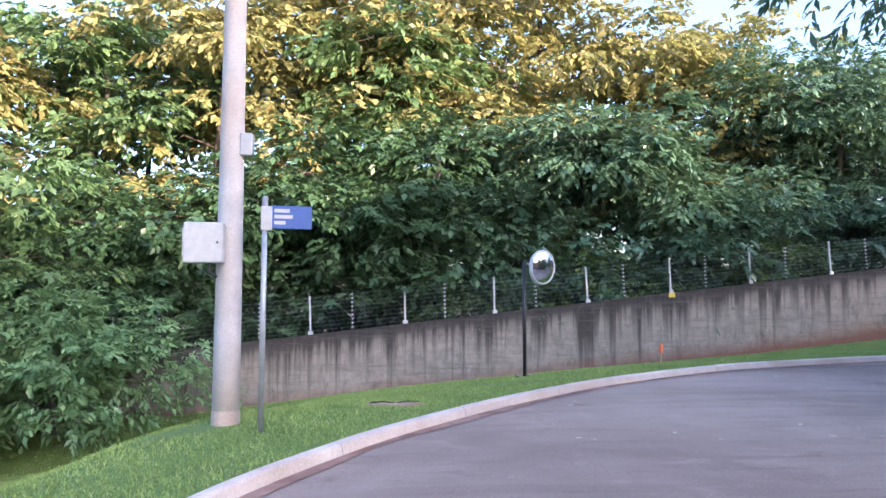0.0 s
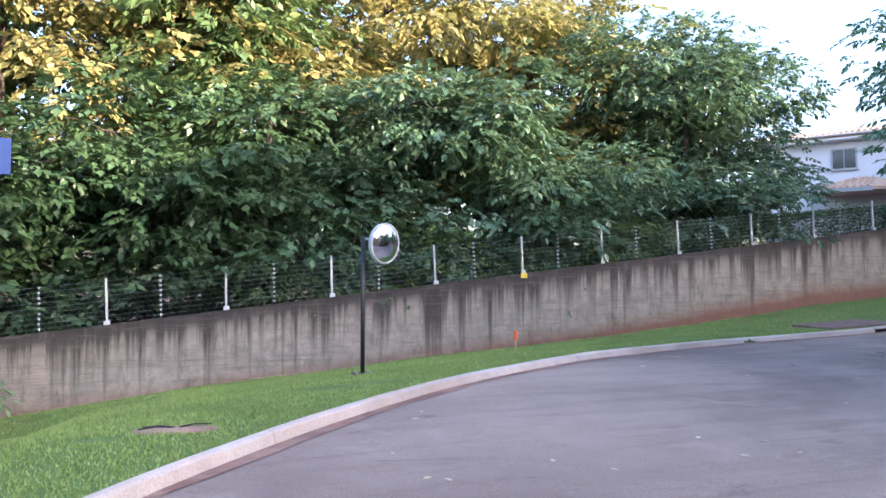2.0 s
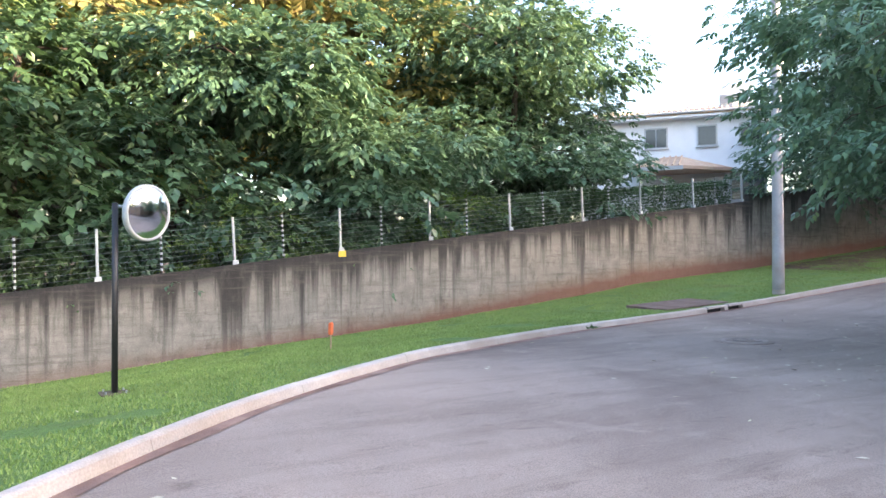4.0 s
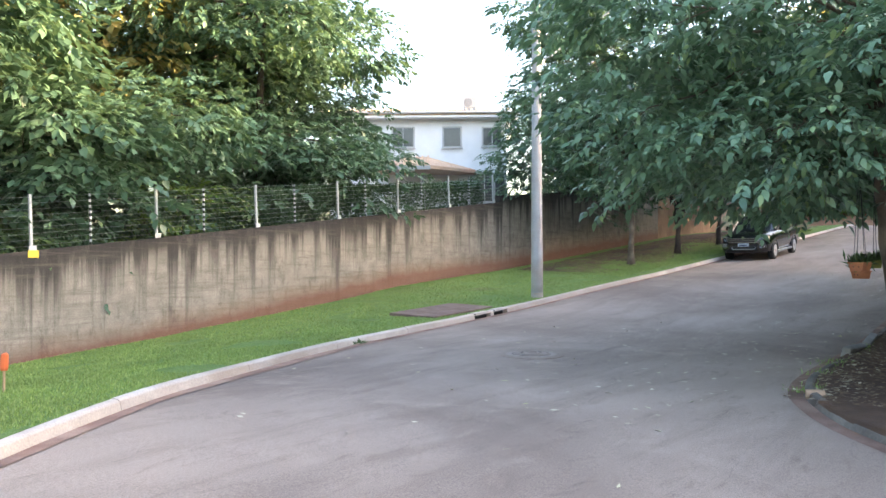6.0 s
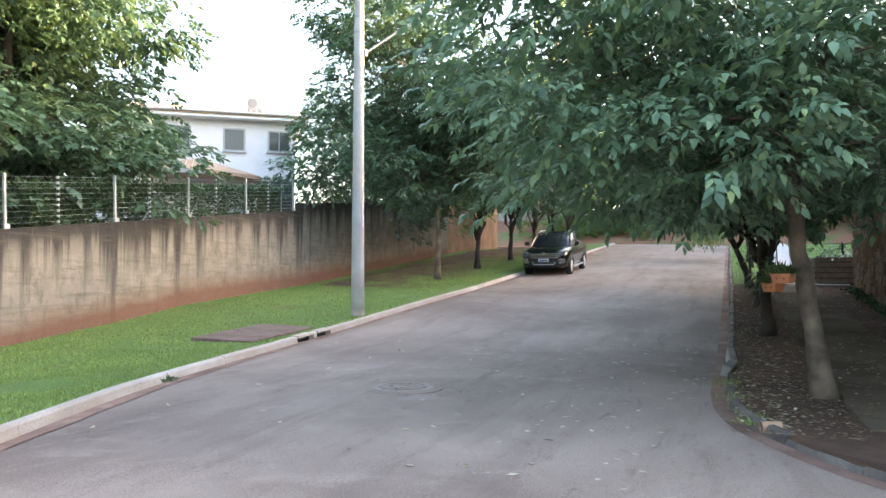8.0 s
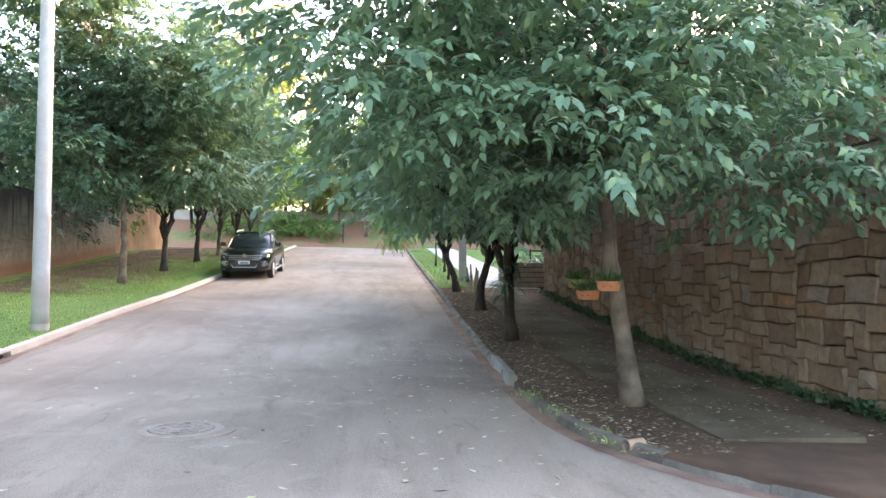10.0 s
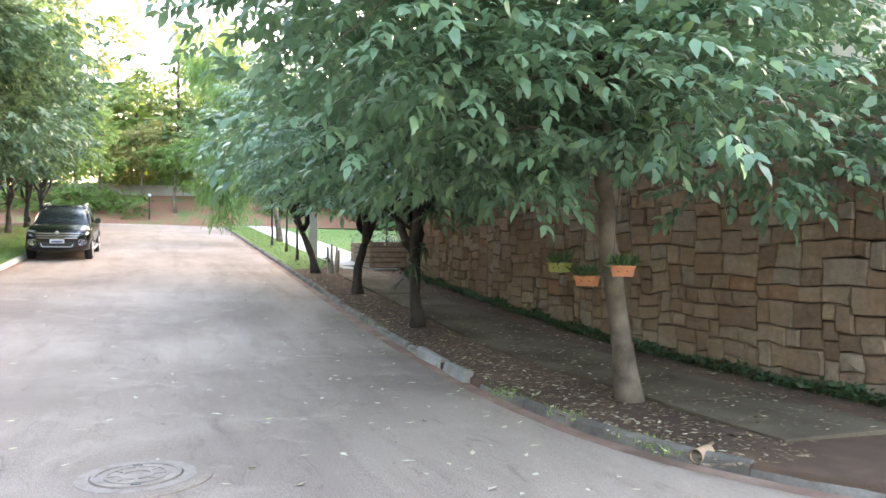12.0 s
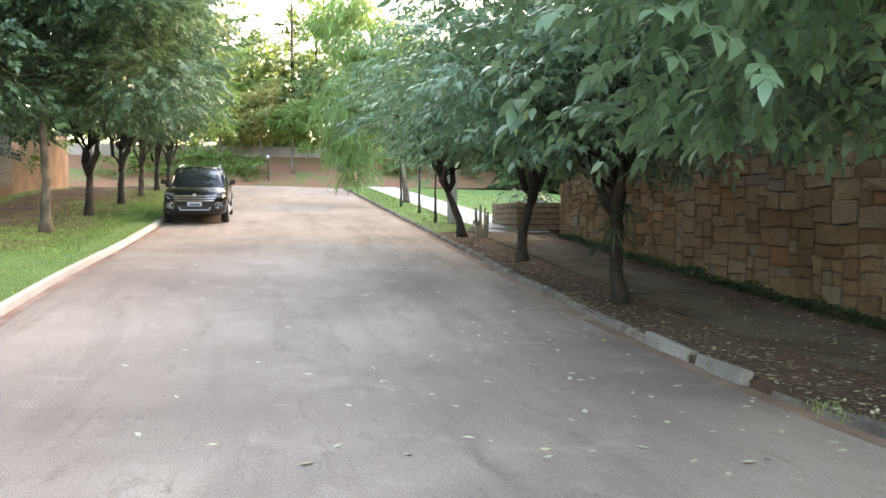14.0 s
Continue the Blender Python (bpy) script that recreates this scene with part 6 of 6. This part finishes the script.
M["cream"] = material("cream", grainy((0.62, 0.54, 0.44), (0.72, 0.64, 0.55), 1.0, 0.85, 50.0, 0.1))
far_house()
sheet("terrace", [[(x, y, 3.35 + 0.1 * noise.noise((x, y, 0))) for y in (-14, -8, -2, 3, 6.5)] for x in grid_line(13.4, 32, 8)], M["lawn"], "raised garden behind the stone wall", "lawn")
for i, x in enumerate((14.2, 15.8, 17.4, 19.2, 21.4, 23.8, 26.5, 29.0)):
    shrub(x, 5.6, 3.3, [(0, 0, 0.55, 0.9, 0.6, 0.5), (0.6, 0.1, 0.7, 0.7, 0.5, 0.5)], "leaf_bright" if i % 2 else "leaf_dark", "garden shrub above the stone wall", 341 + i, 200, 0.13, "shrubs above the stone wall")

# ---- small things by the right-hand trees ----
def flower_pot(x, y, z, rz, label, mat, parent_z):
    top = thing("flower_pot", pose(x, y, z, 0, 0, rz), label, "flower pot", "hanging flower pots")
    def ring(w, d, h):
        w, d, h = 0.74 * w, 0.74 * d, 0.8 * h
        return [(sx * w, sy * d, h) for sx, sy in ((-1, -1), (1, -1), (1, 1), (-1, 1))]
    bm = loft([ring(0.13, 0.075, 0.0), ring(0.155, 0.09, 0.11), ring(0.165, 0.10, 0.112), ring(0.165, 0.10, 0.135), ring(0.145, 0.08, 0.135), ring(0.14, 0.075, 0.10)])
    part("box", bm, mat, top)
    for sx in (-1, 1):
        part("hanger", tube([(0.10 * sx, 0, 0.10), (0.08 * sx, 0, 0.32), (0.0, 0, parent_z)], [0.004] * 3, 4), M["dark_wire"], top)
        part("hole", tube([(0.04 * sx, 0.058, 0.05), (0.04 * sx, 0.068, 0.05)], [0.008, 0.008], 8), M["black_paint"], top)
    rng = np.random.default_rng(int(100 * x))
    n = 26
    cs = np.column_stack([rng.uniform(-0.09, 0.09, n), rng.uniform(-0.04, 0.04, n), np.full(n, 0.085)])
    mesh_part("plant", leaf_mesh("plant", cs, np.tile(np.array([0, 0, 1.0]), (n, 1)), np.full(n, 0.15), rng, 5, 0.03, 0.16, -0.1), M["leaf_wood"], top, "thin grassy leaves")


M["pot_yellow"] = material("pot_yellow", plain((0.30, 0.30, 0.08), 0.7))
z15 = g(15.25, 9.85)
flower_pot(15.72, 9.62, z15 + 1.36, 55, "terracotta trough of plants hung beside the pale trunk", M["clay"], 1.3)
flower_pot(16.25, 9.70, z15 + 1.25, 40, "terracotta trough hanging from a branch", M["clay"], 1.3)
flower_pot(16.93, 9.64, z15 + 1.38, 20, "yellow-green trough hanging from a branch", M["pot_yellow"], 1.2)


def bromeliad(x, y, z, s, seed):
    rng = np.random.default_rng(seed)
    top = thing("bromeliad", pose(x, y, z), "strap-leaved dark plant growing on the trunk", "plant", "plants on the trunk")
    bm = bmesh.new()
    for k in range(22):
        a, e = rng.uniform(0, math.tau), rng.uniform(-0.2, 1.1)
        d = Vector((math.cos(a) * math.cos(e), math.sin(a) * math.cos(e), math.sin(e)))
        sd = d.cross(Vector((0, 0, 1))).normalized() * 0.022 * s
        ps = [d * s * t * 0.42 + Vector((0, 0, -0.30 * s * t * t)) for t in (0, 0.35, 0.7, 1.0)]
        vs = [(bm.verts.new(p + sd * w), bm.verts.new(p - sd * w)) for p, w in zip(ps, (0.7, 1.0, 0.7, 0.05))]
        for (a0, b0), (a1, b1) in zip(vs, vs[1:]):
            bm.faces.new((a0, b0, b1, a1))
    part("leaves", bm, M["leaf_dark"], top)


zz = g(22.5, 9.46)
for k, (dx, dy, dz, s) in enumerate(((-0.1, 0.12, 1.15, 1.1), (0.1, 0.15, 0.9, 1.0), (-0.12, -0.08, 1.45, 0.9), (0.05, 0.14, 1.6, 0.9))):
    bromeliad(22.5 + dx, 9.46 + dy, zz + dz, s, 351 + k)
bromeliad(31.3, 9.3, g(31.3, 9.3) + 0.45, 1.1, 358)
pipe = tagged(part("drain_pipe", tube([(14.35, 9.75, 0.07), (14.28, 9.93, 0.065)], [0.055, 0.055], 16, caps=False), M["clay_pale"]), "short clay drain pipe through the kerb", "pipe")

# ---- loose and grown stuff ----
def scatter(name, places, size, mat, label, category, per=1, flat=True, parent=None, width=0.5, spread=0.0, seed=0):
    rng = np.random.default_rng(seed)
    c = np.array(places)
    d = np.column_stack([rng.normal(0, 1, len(c)), rng.normal(0, 1, len(c)), np.full(len(c), 0.12 if flat else 1.0)])
    me = leaf_mesh(name, c, d, np.full(len(c), size), rng, per, spread, width, 0.0 if not flat else 0.0)
    if flat:
        co = np.empty(len(me.vertices) * 3)
        me.vertices.foreach_get("co", co)
        co = co.reshape(-1, 4, 3)
        base = np.repeat(c[:, 2], per)[:, None]
        co[:, :, 2] = base + np.clip(np.abs(co[:, :, 2] - base) * 0.35, 0.002, 0.025)
        me.vertices.foreach_set("co", co.reshape(-1))
        me.update()
    return tagged(mesh_part(name, me, mat), label, category, kind="stuff")


def surf(x, y):
    """Road surface with its crown."""
    i = min(range(0, m_road, 2), key=lambda k: abs(LEFT_ROAD[k].lerp(RIGHT_ROAD[k], 0.5).x - x) + abs(LEFT_ROAD[k].lerp(RIGHT_ROAD[k], 0.5).y - y))
    return road_z(x, y) + 0.034


rs = random.Random(12)
road_spots = []
for _ in range(360):
    x = rs.uniform(11.5, 34)
    y = 10.5 + abs(rs.gauss(0, 2.4))
    if y < 17.2:
        road_spots.append((x, y, road_z(x, y) + (0.032 if 11.2 < y < 16.6 else 0.02)))
for _ in range(26):
    x, y = rs.uniform(3.5, 12), rs.uniform(8, 14)
    road_spots.append((x, y, road_z(x, y) + 0.032))
scatter("fallen_leaves", road_spots, 0.10, M["litter_pale"], "dry pale leaves scattered on the asphalt", "leaves", seed=5)
spots = []
for _ in range(6000):
    x = rs.uniform(13.9, 33)
    y = rs.choice((rs.uniform(9.0, 10.1), rs.uniform(9.0, 10.1), rs.uniform(6.75, 9.0)))
    if x > 14.4 or y > 8.9:
        spots.append((x, y, right_ground(x, y) + (0.055 if 7.6 < y < 9.0 else 0.004)))
scatter("leaf_litter", spots, 0.075, M["litter"], "brown leaf litter on the earth and paving", "leaves", seed=6)
dry = []
for _ in range(800):
    x, y = rs.uniform(14.2, 32), rs.choice((rs.gauss(9.75, 0.28), rs.gauss(9.75, 0.28), rs.uniform(6.8, 9.2)))
    dry.append((x, min(y, 10.15), right_ground(x, min(y, 10.15)) + (0.06 if 7.6 < y < 9.0 else 0.016)))
scatter("dry_leaves", dry, 0.085, M["litter_pale"], "pale curled leaves on the verge and paving", "leaves", seed=8)
ivy = []
for _ in range(2600):
    x = rs.uniform(13.4, 31.5)
    y = WALL_R + 0.05 + abs(rs.gauss(0.06, 0.09))
    ivy.append((x, y, right_ground(x, y) + rs.uniform(0.0, 0.13) * (0.6 + 0.6 * math.sin(x * 1.7) ** 2)))
scatter("ground_ivy", ivy, 0.075, M["leaf_hedge_and_shade"], "strip of dark ground ivy at the foot of the wall", "ivy", 2, False, seed=7, width=0.7, spread=0.03)


def blades(name, pts, h, mat, label, seed):
    """One upright triangle a blade."""
    rng = np.random.default_rng(seed)
    c = np.array(pts)
    n = len(c)
    a = rng.uniform(0, math.tau, n)
    hh = h * rng.uniform(0.5, 1.3, n)
    w = 0.006 + 0.05 * hh
    v = np.empty((n, 3, 3))
    side = np.column_stack([np.cos(a), np.sin(a), np.zeros(n)]) * w[:, None]
    v[:, 0], v[:, 1] = c - side, c + side
    v[:, 2] = c + np.column_stack([rng.normal(0, 0.4, n) * hh, rng.normal(0, 0.4, n) * hh, hh])
    me = bpy.data.meshes.new(name)
    me.vertices.add(n * 3)
    me.vertices.foreach_set("co", v.reshape(-1))
    me.loops.add(n * 3)
    me.loops.foreach_set("vertex_index", np.arange(n * 3, dtype=np.int32))
    me.polygons.add(n)
    me.polygons.foreach_set("loop_start", np.arange(0, n * 3, 3, dtype=np.int32))
    me.update(calc_edges=True)
    return tagged(mesh_part(name, me, mat), label, "grass", kind="stuff")


def lawn_blades():
    rng = np.random.default_rng(15)
    rows = np.array(lawn_rows)
    pts = []
    nr, nc = rows.shape[:2]
    for i in range(nr - 1):
        for j in range(nc - 1):
            a, b, c, d = rows[i, j], rows[i, j + 1], rows[i + 1, j + 1], rows[i + 1, j]
            if a[0] < -6 or a[0] > 46 or a[1] < 4:
                continue
            area = abs((c[0] - a[0]) * (d[1] - b[1]) - (c[1] - a[1]) * (d[0] - b[0])) / 2
            dist = math.hypot(a[0] - 6, a[1] - 9)
            n = rng.poisson(area * min(1300, 22000 / max(4.0, dist) ** 1.35))
            u, w = rng.uniform(0, 1, (n, 1)), rng.uniform(0, 1, (n, 1))
            pts.append((a * (1 - u) + d * u) * (1 - w) + (b * (1 - u) + c * u) * w)
    pts = np.concatenate(pts)
    patch = np.array([noise.noise((p[0] * 0.8, p[1] * 0.8, 5.0)) for p in pts])
    pts = pts[patch > -0.42]
    blades("lawn_grass", pts, 0.033, M["grass"], "short green grass blades of the verge", 16)
    return len(pts)


blade_count = lawn_blades()
far = []
for _ in range(9000):
    x, y = rs.uniform(33, 58), rs.choice((rs.uniform(8.55, 9.9), rs.uniform(3, 6.5)))
    far.append((x, y, right_ground(x, y) + 0.02))
blades("far_grass", far, 0.07, M["grass"], "grass of the far lawn", 17)
tuft = []
for cx, cy, n in ((14.7, 10.0, 90), (16.0, 10.1, 60), (17.1, 10.2, 90), (19.0, 10.15, 50), (23.0, 10.1, 40)):
    for _ in range(n):
        x, y = cx + rs.gauss(0, 0.22), cy + rs.gauss(0, 0.09)
        tuft.append((x, y, right_ground(x, y)))
blades("kerb_weeds", tuft, 0.045, M["grass"], "weeds growing along the old kerb", 18)
weed = [(14.28 + rs.gauss(0, 0.07), 17.0 + rs.gauss(0, 0.05), road_z(14.3, 17) + 0.0) for _ in range(50)]
scatter("kerb_weed", weed, 0.09, M["leaf_wood"], "small green weed at the kerb joint", "weed", 1, False, seed=9, width=0.5)


# bare trodden earth and litter under the row on the lawn
sheet("bare_earth", [[(x, y0, left_ground(x, y0) + 0.012 + (0.0 if 0 < k < 8 else -0.05)) for k, y0 in enumerate(18.9 + (wall_y(x) - 19.0) * j / 8 + 0.25 * noise.noise((x * 0.6, j * 0.5, 2.0)) for j in range(9))] for x in grid_line(28.6, 60.0, 60)], M["soil"], "bare brown earth in the shade of the row of trees", "earth")
under = []
for _ in range(2600):
    x = rs.uniform(28.5, 52)
    y = rs.uniform(18.6, wall_y(x) - 0.1)
    under.append((x, y, left_ground(x, y) + 0.016))
scatter("leaf_litter_lawn", under, 0.10, M["litter"], "dry leaves under the row of trees", "leaves", seed=21)
thin = []
for _ in range(26000):
    x = rs.uniform(28.0, 54)
    y = 18.5 + abs(rs.gauss(0, 1.3))
    if y < wall_y(x) - 0.2:
        thin.append((x, y, left_ground(x, y) + 0.01))
blades("thin_grass", thin, 0.06, M["grass"], "thin grass round the trunks", 22)


# bare patch in the lawn near the kerb, with a few sticks lying in it
def lawn_scar():
    rng = random.Random(41)
    cx, cy = 2.5, 10.5
    rim = []
    for k in range(28):
        a = math.tau * k / 28
        f = rng.uniform(0.8, 1.15)
        rim.append((cx + 0.44 * f * math.cos(a), cy + 0.22 * f * math.sin(a)))
    rows = [[(cx + (x - cx) * f, cy + (y - cy) * f, left_ground(cx + (x - cx) * f, cy + (y - cy) * f) + lift) for x, y in rim + rim[:1]] for f, lift in ((0.02, 0.03), (0.5, 0.026), (0.85, 0.018), (1.0, -0.02))]
    sheet("bare_patch", rows, M["gutter"], "bare reddish earth patch worn in the lawn", "earth")
    for k in range(3):
        x, y, a = cx + rng.uniform(-0.2, 0.2), cy + rng.uniform(-0.1, 0.1), rng.uniform(-0.35, 0.35)
        z = left_ground(x, y) + 0.036
        tagged(part("dry_stick", tube([(x - 0.15 * math.cos(a), y - 0.15 * math.sin(a), z), (x, y + 0.01, z + 0.012), (x + 0.15 * math.cos(a), y + 0.15 * math.sin(a), z)], [0.008, 0.007, 0.005], 6), M["dark_bark"]), "thin dry stick lying on the bare patch", "stick", "sticks on the bare patch")


lawn_scar()
